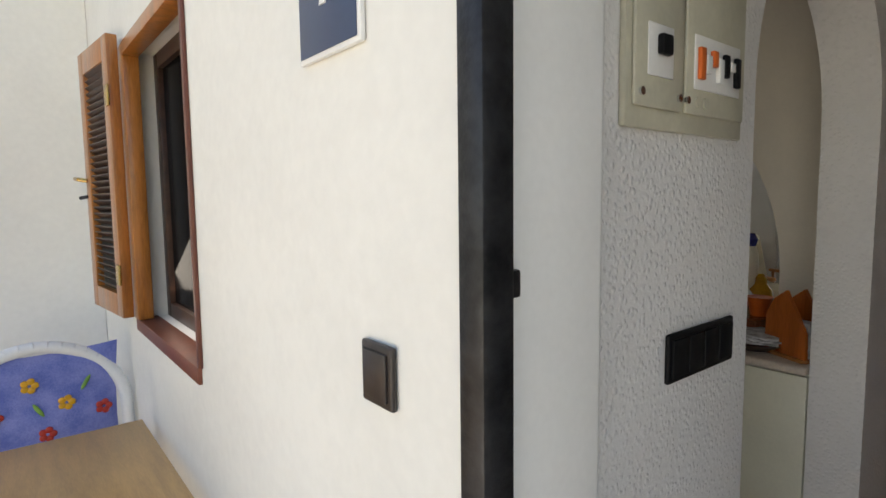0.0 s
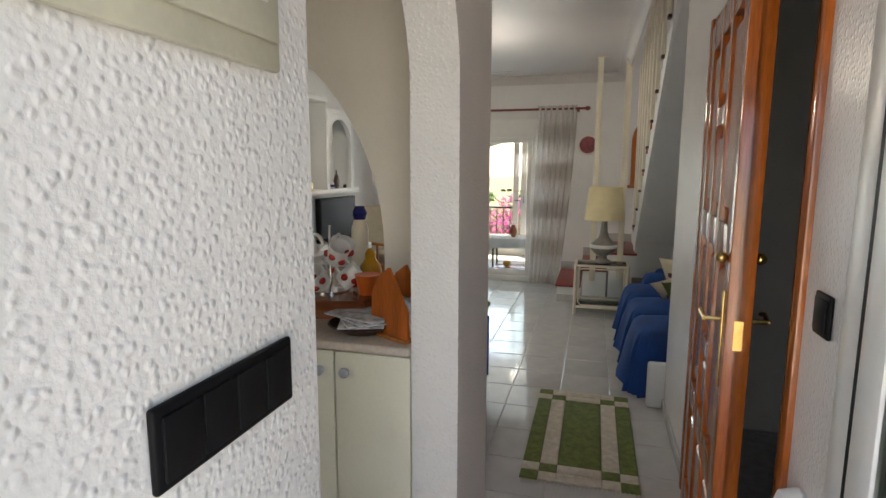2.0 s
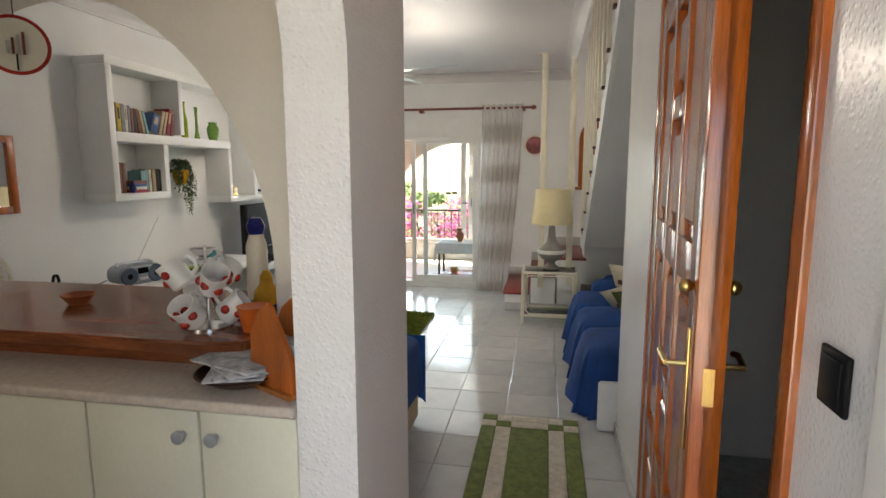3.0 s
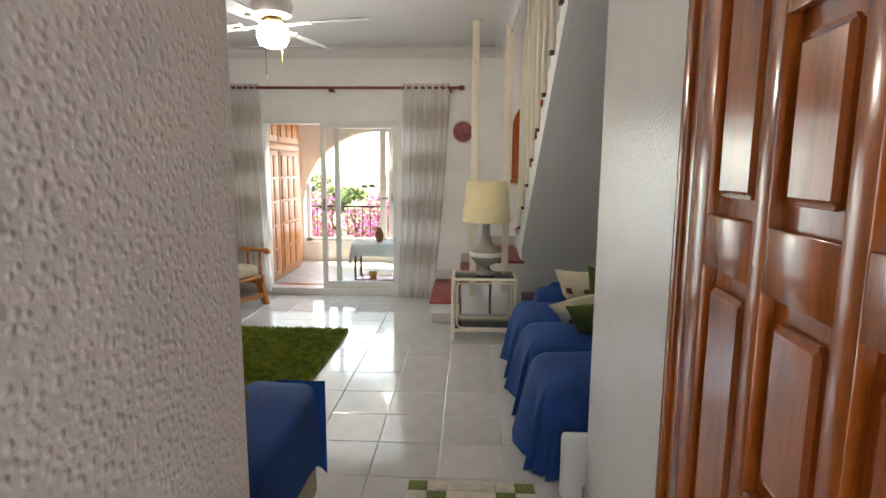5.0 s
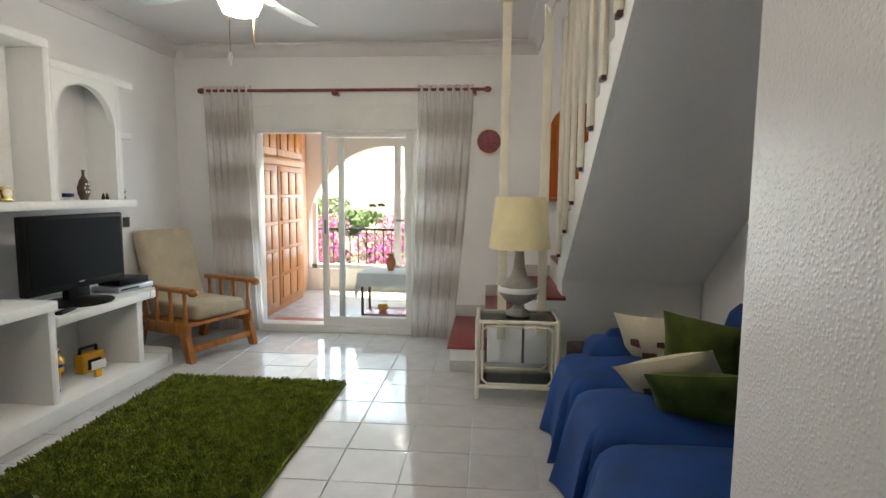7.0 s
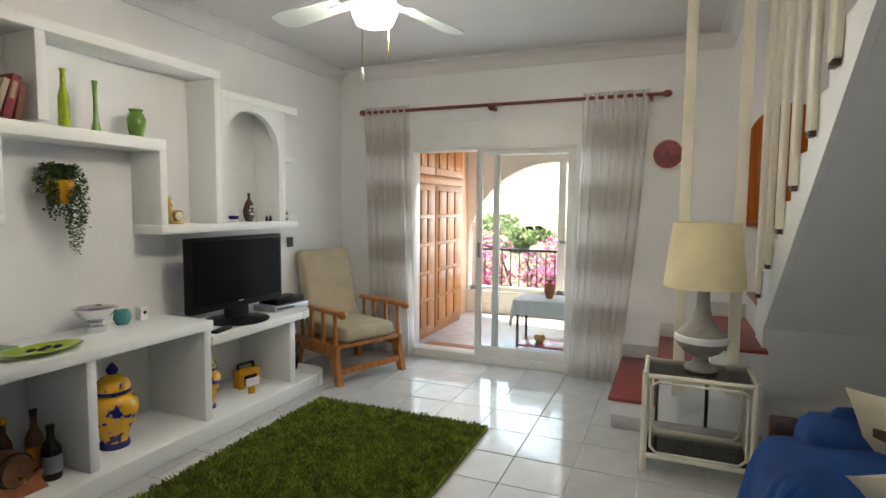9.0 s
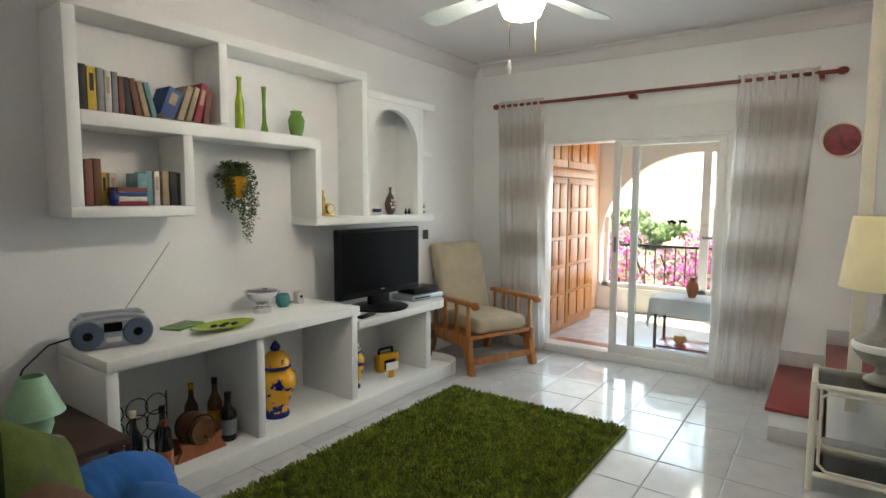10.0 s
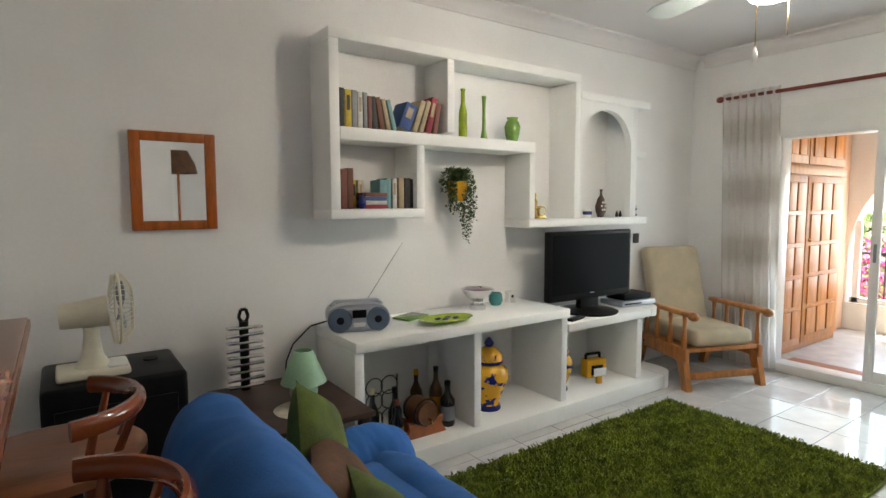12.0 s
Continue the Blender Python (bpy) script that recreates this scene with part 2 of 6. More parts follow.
def lathe(bm, profile, seg=24, at=(0, 0, 0), loop=False):
    rings = []
    for r, z in profile:
        rings.append([bm.verts.new((at[0] + r * math.cos(2 * math.pi * k / seg), at[1] + r * math.sin(2 * math.pi * k / seg), at[2] + z)) for k in range(seg)])
    for a, b in zip(rings, rings[1:]):
        for k in range(seg):
            bm.faces.new((a[k], a[(k + 1) % seg], b[(k + 1) % seg], b[k]))
    if loop:
        for k in range(seg):
            bm.faces.new((rings[-1][k], rings[-1][(k + 1) % seg], rings[0][(k + 1) % seg], rings[0][k]))
        return bm
    bm.faces.new(list(reversed(rings[0])))
    bm.faces.new(rings[-1])
    return bm


def ball(bm, at, r, scale=(1, 1, 1), sub=2):
    bmesh.ops.create_icosphere(bm, subdivisions=sub, radius=r, matrix=Matrix.Translation(at) @ Matrix.Diagonal((*scale, 1)))
    return bm


def prism(bm, pts, axis, a, b):
    """Extrude the outline pts along an axis from a to b; pts are the other two coordinates in x, y, z order."""
    def v3(p, q):
        return {"x": (q, p[0], p[1]), "y": (p[0], q, p[1]), "z": (p[0], p[1], q)}[axis]
    lo = [bm.verts.new(v3(p, a)) for p in pts]
    hi = [bm.verts.new(v3(p, b)) for p in pts]
    n = len(pts)
    bm.faces.new(lo)
    bm.faces.new(list(reversed(hi)))
    for k in range(n):
        bm.faces.new((lo[k], hi[k], hi[(k + 1) % n], lo[(k + 1) % n]))
    bmesh.ops.recalc_face_normals(bm, faces=bm.faces)
    return bm


def mesh(name, bm, mat, smooth=False):
    me = bpy.data.meshes.new(name)
    bmesh.ops.recalc_face_normals(bm, faces=bm.faces)
    bm.to_mesh(me)
    bm.free()
    me.materials.append(mat)
    if smooth:
        me.shade_smooth()
        me.set_sharp_from_angle(angle=radians(40))
    return me


def part(name, bm, mat, parent, label="", smooth=True):
    ob = new(name, mesh(name, bm, mat, smooth))
    ob.parent = parent
    return tagged(ob, label)


def solo(name, bm, mat, label, category, kind="", group="", m=None, smooth=True):
    ob = new(name, mesh(name, bm, mat, smooth))
    if m is not None:
        ob.matrix_world = m
    return tagged(ob, label, category, group, kind)


def thing(name, label, category, m=None, group="", kind=""):
    ob = new(name)
    ob.empty_display_size = 0.1
    if m is not None:
        ob.matrix_world = m
    return tagged(ob, label, category, group, kind)


def bmn():
    return bmesh.new()


def arch_pts(c, half, spring, rise, n=24):
    """Arch outline from its left spring to its right one."""
    return [(c - half * math.cos(math.pi * k / n), spring + rise * math.sin(math.pi * k / n)) for k in range(n + 1)]


def cloth(fn, nu, nv):
    """A grid surface from fn(u, v) with u, v from 0 to 1."""
    bm = bmesh.new()
    g = [[bm.verts.new(fn(i / nu, j / nv)) for j in range(nv + 1)] for i in range(nu + 1)]
    for i in range(nu):
        for j in range(nv):
            bm.faces.new((g[i][j], g[i + 1][j], g[i + 1][j + 1], g[i][j + 1]))
    return bm


# structure
H = 2.60
bm = box(bmn(), -60, 120, -80, 80, -0.42, -0.20)
solo("ground", bm, GRASS, "dry pale ground round the house", "ground", "structure")
bm = box(bmn(), 0.56, 7.72, -1.35, 3.25, -0.20, -0.006)
floor = solo("floor", bm, GROUT, "glossy pale square floor tiles with grey joints", "floor", "structure")
bm = box(bmn(), -3.0, 0.555, -2.5, 3.2, -0.20, -0.01)
solo("porch_floor", bm, GREYTILE, "pale grey tiled porch floor before the house door", "floor", "structure")
bm = box(bmn(), 7.725, 10.6, -0.6, 2.9, -0.20, -0.003)
terrace_floor = solo("terrace_floor", bm, GREYTILE, "pale shiny terrace floor", "floor", "structure")

# facade with window opening; door opening between -0.36 and 0.45
bm = bmn()
box(bm, 0.51, 0.5405, 0.452, 0.511, -0.2, 3.0)
for y0, y1, z0, z1 in ((0.511, 1.43, -0.2, 3.0), (2.19, 3.2, -0.2, 3.0), (1.43, 2.19, -0.2, 1.06), (1.43, 2.19, 1.97, 3.0), (-2.4, -0.36, -0.2, 3.0), (-0.36, 0.452, 2.15, 3.0)):
    box(bm, 0.51, 0.62, y0, y1, z0, z1)
solo("wall_facade", bm, FACADE, "white painted rough exterior wall with a window", "wall", "structure")
bm = box(bmn(), -2.6, 0.508, 3.02, 3.2, -0.2, 3.0)
solo("wall_porch_side", bm, FACADE, "white painted side wall of the porch", "wall", "structure")
bm = box(bmn(), 0.50, 0.57, 1.43, 2.20, 1.02, 1.064, 0.004)
solo("window_sill", bm, material("brown_sill", (0.20, 0.05, 0.025), 0.5, vary=0.15), "red-brown painted outside window sill", "sill", "structure")

# hall partition with electric box, arched kitchen door, pier
bm = bmn()
AX0, AX1 = 1.31, 2.18
pts = [(0.62, -0.01), (AX0, -0.01)] + arch_pts((AX0 + AX1) / 2, (AX1 - AX0) / 2, 1.68, 0.435) + [(AX1, -0.01), (2.66, -0.01), (2.66, H), (0.62, H)]
prism(bm, pts, "y", 0.51, 0.66)
bmesh.ops.triangulate(bm, faces=bm.faces)
solo("wall_hall_left", bm, STUCCO, "white rough plaster hall wall with an arched opening", "wall", "structure", smooth=False)
# bar wall with wide arch
bm = bmn()
outer = [(0.662, 0.95), (0.88, 0.95)] + arch_pts(1.66, 0.78, 1.15, 0.87, 32) + [(2.44, 0.95), (2.62, 0.95), (2.62, H), (0.662, H)]
prism(bm, outer, "x", 2.52, 2.658)
bmesh.ops.triangulate(bm, faces=bm.faces)
solo("wall_bar_arch", bm, CREAMW, "cream wall with a wide arch over the bar", "wall", "structure", smooth=False)
bm = box(bmn(), 2.52, 2.658, 0.662, 2.62, -0.01, 0.945)
solo("wall_bar_low", bm, WALL, "low white wall under the bar", "wall", "structure", smooth=False)
bm = box(bmn(), 2.52, 2.658, 2.62, 3.10, -0.01, H)
solo("wall_kitchen_end", bm, WALL, "white wall pier", "wall", "structure", smooth=False)

# right hall wall with bathroom door opening
bm = bmn()
box(bm, 0.62, 2.0, -0.45, -0.33, -0.01, H)
box(bm, 2.0, 3.13, -0.45, -0.33, 2.06, H)
box(bm, 3.13, 4.03, -0.45, -0.33, -0.01, H)
solo("wall_hall_right", bm, SATIN, "white satin painted hall wall", "wall", "structure", smooth=False)
bm = box(bmn(), 3.90, 4.03, -1.30, -0.452, -0.01, H)
solo("wall_hall_end", bm, WALL, "plain white wall behind the bathroom", "wall", "structure", smooth=False)
bm = bmn()
box(bm, 0.62, 7.9, -1.42, -1.30, -0.01, 5.2)
solo("wall_south", bm, WALL, "white wall beside the staircase", "wall", "structure", smooth=False)
bm = box(bmn(), 0.622, 7.72, 3.10, 3.25, -0.01, H + 0.2)
solo("wall_north", bm, WALL, "long white living room wall", "wall", "structure", smooth=False)
# far wall with sliding door opening
bm = bmn()
OY0, OY1, OZ = 0.86, 2.38, 2.08
box(bm, 7.72, 7.9, -1.30, OY0, -0.01, 5.2)
box(bm, 7.72, 7.9, OY1, 3.25, -0.01, 5.2)
box(bm, 7.72, 7.9, OY0, OY1, OZ, 5.2)
solo("wall_east", bm, WALL, "white wall with the terrace door", "wall", "structure", smooth=False)
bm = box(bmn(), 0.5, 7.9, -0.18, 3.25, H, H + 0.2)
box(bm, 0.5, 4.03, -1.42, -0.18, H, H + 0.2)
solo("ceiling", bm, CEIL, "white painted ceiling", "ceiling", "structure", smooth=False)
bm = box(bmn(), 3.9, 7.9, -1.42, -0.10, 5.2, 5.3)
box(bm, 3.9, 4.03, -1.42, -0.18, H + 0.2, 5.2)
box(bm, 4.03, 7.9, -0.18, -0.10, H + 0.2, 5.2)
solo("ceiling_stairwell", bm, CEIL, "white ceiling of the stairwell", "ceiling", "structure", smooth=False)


def cornice(name, p, q, nx, ny):
    """A stepped plaster moulding from p to q; (nx, ny) points into the room."""
    prof = [(0.0, H - 0.105), (0.014, H - 0.105), (0.016, H - 0.085)] + [(0.085 - 0.065 * math.cos(k * math.pi / 14), H - 0.08 + 0.06 * math.sin(k * math.pi / 14)) for k in range(8)] + [(0.10, H - 0.018), (0.10, H - 0.001), (0.0, H - 0.001)]
    if nx:
        bm = prism(bmn(), [(p[0] + nx * d, z) for d, z in prof], "y", p[1], q[1])
    else:
        bm = prism(bmn(), [(p[1] + ny * d, z) for d, z in prof], "x", p[0], q[0])
    solo(name, bm, CEIL, "coved white plaster ceiling moulding", "cornice", "structure")


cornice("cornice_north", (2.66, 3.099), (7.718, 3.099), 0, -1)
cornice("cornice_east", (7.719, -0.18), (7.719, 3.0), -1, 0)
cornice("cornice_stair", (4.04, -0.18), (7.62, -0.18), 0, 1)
# skirting tiles
for nm, a in (("baseboard_hall", (3.14, 4.03, -0.33, -0.318, 0, 0.075)), ("baseboard_east", (7.708, 7.72, 2.40, 3.09, 0, 0.075)), ("baseboard_north", (2.67, 4.17, 3.088, 3.10, 0, 0.075)), ("baseboard_bar", (2.66, 2.672, 0.52, 2.6, 0, 0.075))):
    solo(nm, box(bmn(), *a, 0.002), GREYTILE, "pale grey tile skirting", "baseboard", "structure")

# staircase
steps = thing("staircase", "white staircase with red clay treads and white slats", "staircase", kind="structure")
RISE = 0.19
# three lower steps that climb sideways along the far wall
for k, (ya, yb) in enumerate(((0.51, 0.24), (0.24, -0.03), (-0.03, -0.33))):
    z = RISE * (k + 1)
    part("riser", box(bmn(), 6.72, 7.715, yb, ya - 0.02, 0.0, z - 0.022), PLASTER, steps, smooth=False)
    part("tread", box(bmn(), 6.70, 7.716, yb - 0.005, ya, z - 0.022, z, 0.004), REDTILE, steps, "red clay tile tread")
    part("skirting_tile", box(bmn(), 7.70, 7.717, yb, ya, z, z + 0.10, 0.002), GREYTILE, steps)
part("plinth_tile", box(bmn(), 6.708, 6.719, -0.33, 0.49, 0, 0.08, 0.002), GREYTILE, steps)
part("landing", box(bmn(), 6.78, 7.715, -1.295, -0.335, 0.0, 4 * RISE - 0.022), PLASTER, steps, smooth=False)
part("tread", box(bmn(), 6.78, 7.716, -1.295, -0.33, 4 * RISE - 0.022, 4 * RISE, 0.004), REDTILE, steps, "red clay tile tread")
# flight that climbs towards the hall
N, RUN = 10, 0.285
X0, Z0 = 7.06, 0.76
for k in range(N):
    xa, z = X0 - RUN * k, Z0 + 0.2 * (k + 1)
    part("tread", box(bmn(), xa - RUN - 0.02, xa + 0.02, -1.295, -0.345, z - 0.024, z, 0.004), REDTILE, steps, "red clay tile tread")
prof = []
for k in range(N):
    xa, z = X0 - RUN * k, Z0 + 0.2 * (k + 1)
    prof += [(xa, z - 0.2 + 0.035), (xa, z + 0.035)]
prof += [(X0 - RUN * N, Z0 + 0.2 * N + 0.035), (X0 - RUN * N, 2.50), (4.45, 2.50), (6.78, 0.68), (6.78, 0.0), (X0, 0.0)]
bm = prism(bmn(), prof, "y", -0.345, -0.315)
bmesh.ops.triangulate(bm, faces=bm.faces)
part("stringer", bm, PLASTER, steps, smooth=False)
prof = [(6.78, 0.68), (4.04, 2.82), (4.04, 2.94), (6.90, 0.72), (6.90, 0.0), (6.78, 0.0)]
part("soffit", prism(bmn(), prof, "y", -1.295, -0.346), WALL, steps, smooth=False)
for k in range(N):
    xa, z = X0 - RUN * (k + 0.45), Z0 + 0.2 * (k + 1)
    part("slat", box(bmn(), xa - 0.045, xa + 0.045, -0.312, -0.285, z - 0.10, min(z + 1.6, 5.0), 0.004), IVORY, steps, "ivory painted vertical slat")
    part("bracket", box(bmn(), xa - 0.03, xa + 0.03, -0.310, -0.287, z - 0.125, z - 0.101, 0.002), DARKWOOD, steps)
for y in (0.12, -0.16):
    part("post", box(bmn(), 6.665, 6.698, y - 0.03, y + 0.03, 0.26 if y > 0 else 0.30, H, 0.004), IVORY, steps, "ivory painted post up to the ceiling")
    part("post_flange", box(bmn(), 6.655, 6.699, y - 0.07, y + 0.07, H - 0.012, H - 0.001, 0.002), IVORY, steps)

# wall unit in white plaster
unit = thing("wall_unit", "built-in white plaster wall unit with open niches", "shelving")
YF, YB = 2.63, 3.10
for nm, a in (("plinth", (4.17, 6.60, 2.58, YB, 0, 0.10)), ("worktop", (4.17, 5.63, 2.61, YB, 0.635, 0.69)), ("low_worktop", (5.63, 6.48, 2.62, YB, 0.535, 0.59)),
              ("upright", (4.172, 4.225, YF, YB, 0.10, 0.635)), ("upright", (4.89, 4.94, YF, YB, 0.10, 0.635)), ("upright", (5.575, 5.628, YF, YB, 0.10, 0.635)), ("upright", (6.35, 6.41, YF + 0.01, YB, 0.10, 0.535)), ("backing", (4.2, 6.5, 3.088, YB - 0.001, 0.1, 0.64))):
    part(nm, box(bmn(), *a, 0.008 if nm != "backing" else 0), PLASTER, unit)
# rounded ends
part("plinth_end", prism(bmn(), [(6.60, YB), (6.60, 2.58)] + [(6.60 + 0.17 * math.sin(a), 2.75 - 0.17 * math.cos(a)) for a in [math.pi / 2 * k / 8 for k in range(1, 9)]] + [(6.77, YB)], "z", 0, 0.10), PLASTER, unit, smooth=False)
part("worktop_end", prism(bmn(), [(6.48, YB), (6.48, 2.62)] + [(6.48 + 0.2 * math.sin(a), 2.82 - 0.2 * math.cos(a)) for a in [math.pi / 2 * k / 8 for k in range(1, 9)]] + [(6.68, YB)], "z", 0.535, 0.59), PLASTER, unit, smooth=False)

hung = thing("wall_shelf", "white plaster wall shelf of stepped open boxes with an arched niche", "shelving")
YS = 2.86
for nm, a in (("top_board", (4.17, 5.977, YS, YB, 2.14, 2.195)), ("side_board", (4.17, 4.225, YS, YB, 1.305, 2.14)), ("divider", (4.875, 4.925, YS, YB, 1.735, 2.14)),
              ("middle_board", (4.225, 5.56, YS, YB, 1.655, 1.72)), ("bottom_board", (4.17, 4.722, YS, YB, 1.26, 1.31)), ("divider", (4.67, 4.722, YS, YB, 1.31, 1.655)),
              ("divider", (5.512, 5.56, YS, YB, 1.235, 1.655)), ("bottom_board", (5.512, 6.742, YS, YB, 1.18, 1.235)), ("divider", (5.925, 5.977, YS, YB, 1.235, 2.14)),
              ("small_board", (6.60, 6.745, YS + 0.02, YB, 1.675, 1.72)), ("top_board", (5.977, 6.752, YS, YB, 2.035, 2.088)), ("divider", (6.55, 6.60, YS, YB, 1.235, 2.035))):
    part(nm, box(bmn(), *a, 0.007), PLASTER, hung)
front = [(5.977, 1.235), (5.992, 1.235)] + arch_pts(6.262, 0.27, 1.73, 0.258) + [(6.532, 1.235), (6.55, 1.235), (6.55, 2.035), (5.977, 2.035)]
bm = prism(bmn(), front, "y", YS + 0.002, YS + 0.05)
bmesh.ops.triangulate(bm, faces=bm.faces)
part("arch_front", bm, PLASTER, hung, smooth=False)

# terrace door
slide = thing("door_1", "white aluminium sliding terrace door, one leaf slid open", "sliding door", kind="structure")
part("shutter_box", box(bmn(), 7.70, 7.80, OY0 + 0.001, OY1 - 0.001, 1.86, OZ - 0.002, 0.004), WHITEP, slide)
for a in ((7.69, 7.85, OY0, OY0 + 0.045, 0, 1.86), (7.69, 7.85, OY1 - 0.045, OY1, 0, 1.86), (7.69, 7.85, OY0 + 0.045, OY1 - 0.045, 1.835, 1.86), (7.69, 7.85, OY0 + 0.045, OY1 - 0.045, 0, 0.07)):
    part("door_frame", box(bmn(), *a, 0.003), WHITEP, slide)


def leaf(name, x, y0, y1):
    p = part(name, box(bmn(), x, x + 0.03, y0, y0 + 0.055, 0.07, 1.835, 0.003), WHITEP, slide)
    part("stile", box(bmn(), x, x + 0.03, y1 - 0.055, y1, 0.07, 1.835, 0.003), WHITEP, p)
    part("rail", box(bmn(), x, x + 0.03, y0 + 0.055, y1 - 0.055, 0.07, 0.15, 0.003), WHITEP, p)
    part("rail", box(bmn(), x, x + 0.03, y0 + 0.055, y1 - 0.055, 1.79, 1.835, 0.003), WHITEP, p)
    g = part("pane", box(bmn(), x + 0.012, x + 0.018, y0 + 0.05, y1 - 0.05, 0.14, 1.80), PANE, p, "clear glass pane")
    g.visible_shadow = False
    return p


leaf("sliding_leaf", 7.71, 0.91, 1.74)
leaf("sliding_leaf", 7.75, 0.92, 1.60)
part("pull", box(bmn(), 7.70, 7.709, 1.70, 1.72, 0.92, 1.05, 0.003), GREYP, slide)
solo("door_sill", box(bmn(), 7.80, 8.05, 1.62, 2.33, 0.0, 0.05, 0.004), TERRA, "orange clay tile sill strip", "sill", "structure")

# curtains
rod = thing("curtain_rod", "red-brown wooden curtain rod with brackets", "curtain rod")
part("rod", cyl(bmn(), (7.60, 0.26, 2.185), (7.60, 2.78, 2.185), 0.014), REDROD, rod)
for y in (0.25, 2.79):
    part("finial", ball(bmn(), (7.60, y, 2.185), 0.027, (1, 1.3, 1)), REDROD, rod)
for y in (0.36, 1.58, 2.70):
    part("bracket", box(bmn(), 7.60, 7.718, y - 0.015, y + 0.015, 2.15, 2.18, 0.004), REDROD, rod)
part("bracket_cup", ball(bmn(), (7.60, 1.58, 2.165), 0.03), REDROD, rod)


def sheer(name):
    m = bpy.data.materials.new(name)
    m.use_nodes = True
    n, l = m.node_tree.nodes, m.node_tree.links
    geo, wave, mix = n.new("ShaderNodeNewGeometry"), n.new("ShaderNodeTexWave"), n.new("ShaderNodeMix")
    wave.bands_direction = "Z"
    wave.inputs["Scale"].default_value, wave.inputs["Distortion"].default_value = 0.66, 0.3
    l.new(geo.outputs["Position"], wave.inputs[0])
    mix.data_type = "RGBA"
    mix.inputs["A"].default_value, mix.inputs["B"].default_value = (0.60, 0.572, 0.535, 1), (0.94, 0.92, 0.91, 1)
    band = n.new("ShaderNodeMapRange")
    band.interpolation_type = "SMOOTHSTEP"
    band.inputs["From Min"].default_value, band.inputs["From Max"].default_value = 0.12, 0.88
    l.new(wave.outputs["Fac"], band.inputs[0])
    l.new(band.outputs[0], mix.inputs["Factor"])
    tl, df, tp, a1, a2 = n.new("ShaderNodeBsdfTranslucent"), n.new("ShaderNodeBsdfDiffuse"), n.new("ShaderNodeBsdfTransparent"), n.new("ShaderNodeMixShader"), n.new("ShaderNodeMixShader")
    for s in (tl, df):
        l.new(mix.outputs["Result"], s.inputs[0])
    a1.inputs[0].default_value = 0.6
    thin = n.new("ShaderNodeMapRange")
    thin.inputs["To Min"].default_value, thin.inputs["To Max"].default_value = 0.20, 0.40
    l.new(band.outputs[0], thin.inputs[0])
    l.new(thin.outputs[0], a2.inputs[0])
    l.new(df.outputs[0], a1.inputs[1])
    l.new(tl.outputs[0], a1.inputs[2])
    l.new(a1.outputs[0], a2.inputs[1])
    l.new(tp.outputs[0], a2.inputs[2])
    l.new(a2.outputs[0], n["Material Output"].inputs[0])
    return m


SHEER = sheer("striped_sheer")


def curtain(ya, yb, za, zb, shift, squeeze, phase):
    def fn(u, v):
        w = 0.75 + 0.25 * v
        k = max(0.0, 1 - v / 0.93)
        y = ya + (yb - ya) * u + (shift - squeeze * (u - 0.5)) * k ** 1.2 + 0.008 * math.sin(u * 31 + 5 * v + phase) * k
        x = 7.60 + 0.024 * w * math.sin(u * 44 + phase + 0.5 * math.sin(3 * v)) + 0.020 * math.sin(u * 17 + 2 * v + phase) * k + 0.006 * math.sin(u * 90 + 3 * v)
        if v > 0.93:
            x += 0.006 * math.sin(u * 130)
        return (x, y, zb + (za - zb) * v + 0.008 * math.sin(u * 44 + phase) * (v > 0.97))
    bm = cloth(fn, 150, 44)
    return solo("curtain", bm, SHEER, "sheer grey-beige striped curtain hanging in folds to the floor", "curtain", group="curtains")


curtain(2.33, 2.77, 2.225, 0.03, -0.07, 0.02, 0.3)
curtain(0.37, 0.85, 2.225, 0.012, 0.10, 0.10, 1.7)

# shaggy green rug: base and tufts
rug = thing("rug", "thick grass-green shaggy rug on the tiles", "rug")
RX0, RX1, RY0, RY1 = 4.42, 6.36, 1.17, 2.40
part("backing", box(bmn(), RX0, RX1, RY0, RY1, 0.0, 0.018, 0.006), RUG, rug)
rng = random.Random(3)
verts, faces = [], []
for _ in range(42000):
    x, y = rng.uniform(RX0 + 0.01, RX1 - 0.01), rng.uniform(RY0 + 0.01, RY1 - 0.01)
    a, h, w = rng.uniform(0, 6.28), rng.uniform(0.014, 0.03), 0.005
    dx, dy, k = math.cos(a), math.sin(a), len(verts)
    lx, ly = rng.uniform(-0.02, 0.02), rng.uniform(-0.02, 0.02)
    verts += [(x - dx * w, y - dy * w, 0.012), (x + dx * w, y + dy * w, 0.012), (x + lx + dx * w * 0.6, y + ly + dy * w * 0.6, 0.014 + h), (x + lx - dx * w * 0.6, y + ly - dy * w * 0.6, 0.014 + h)]
    faces.append((k, k + 1, k + 2, k + 3))
me = bpy.data.meshes.new("shag")
me.from_pydata(verts, [], faces)
me.materials.append(RUG)
pile = new("shag", me)
pile.parent = rug
tagged(pile, "long green shag tufts", kind="stuff")

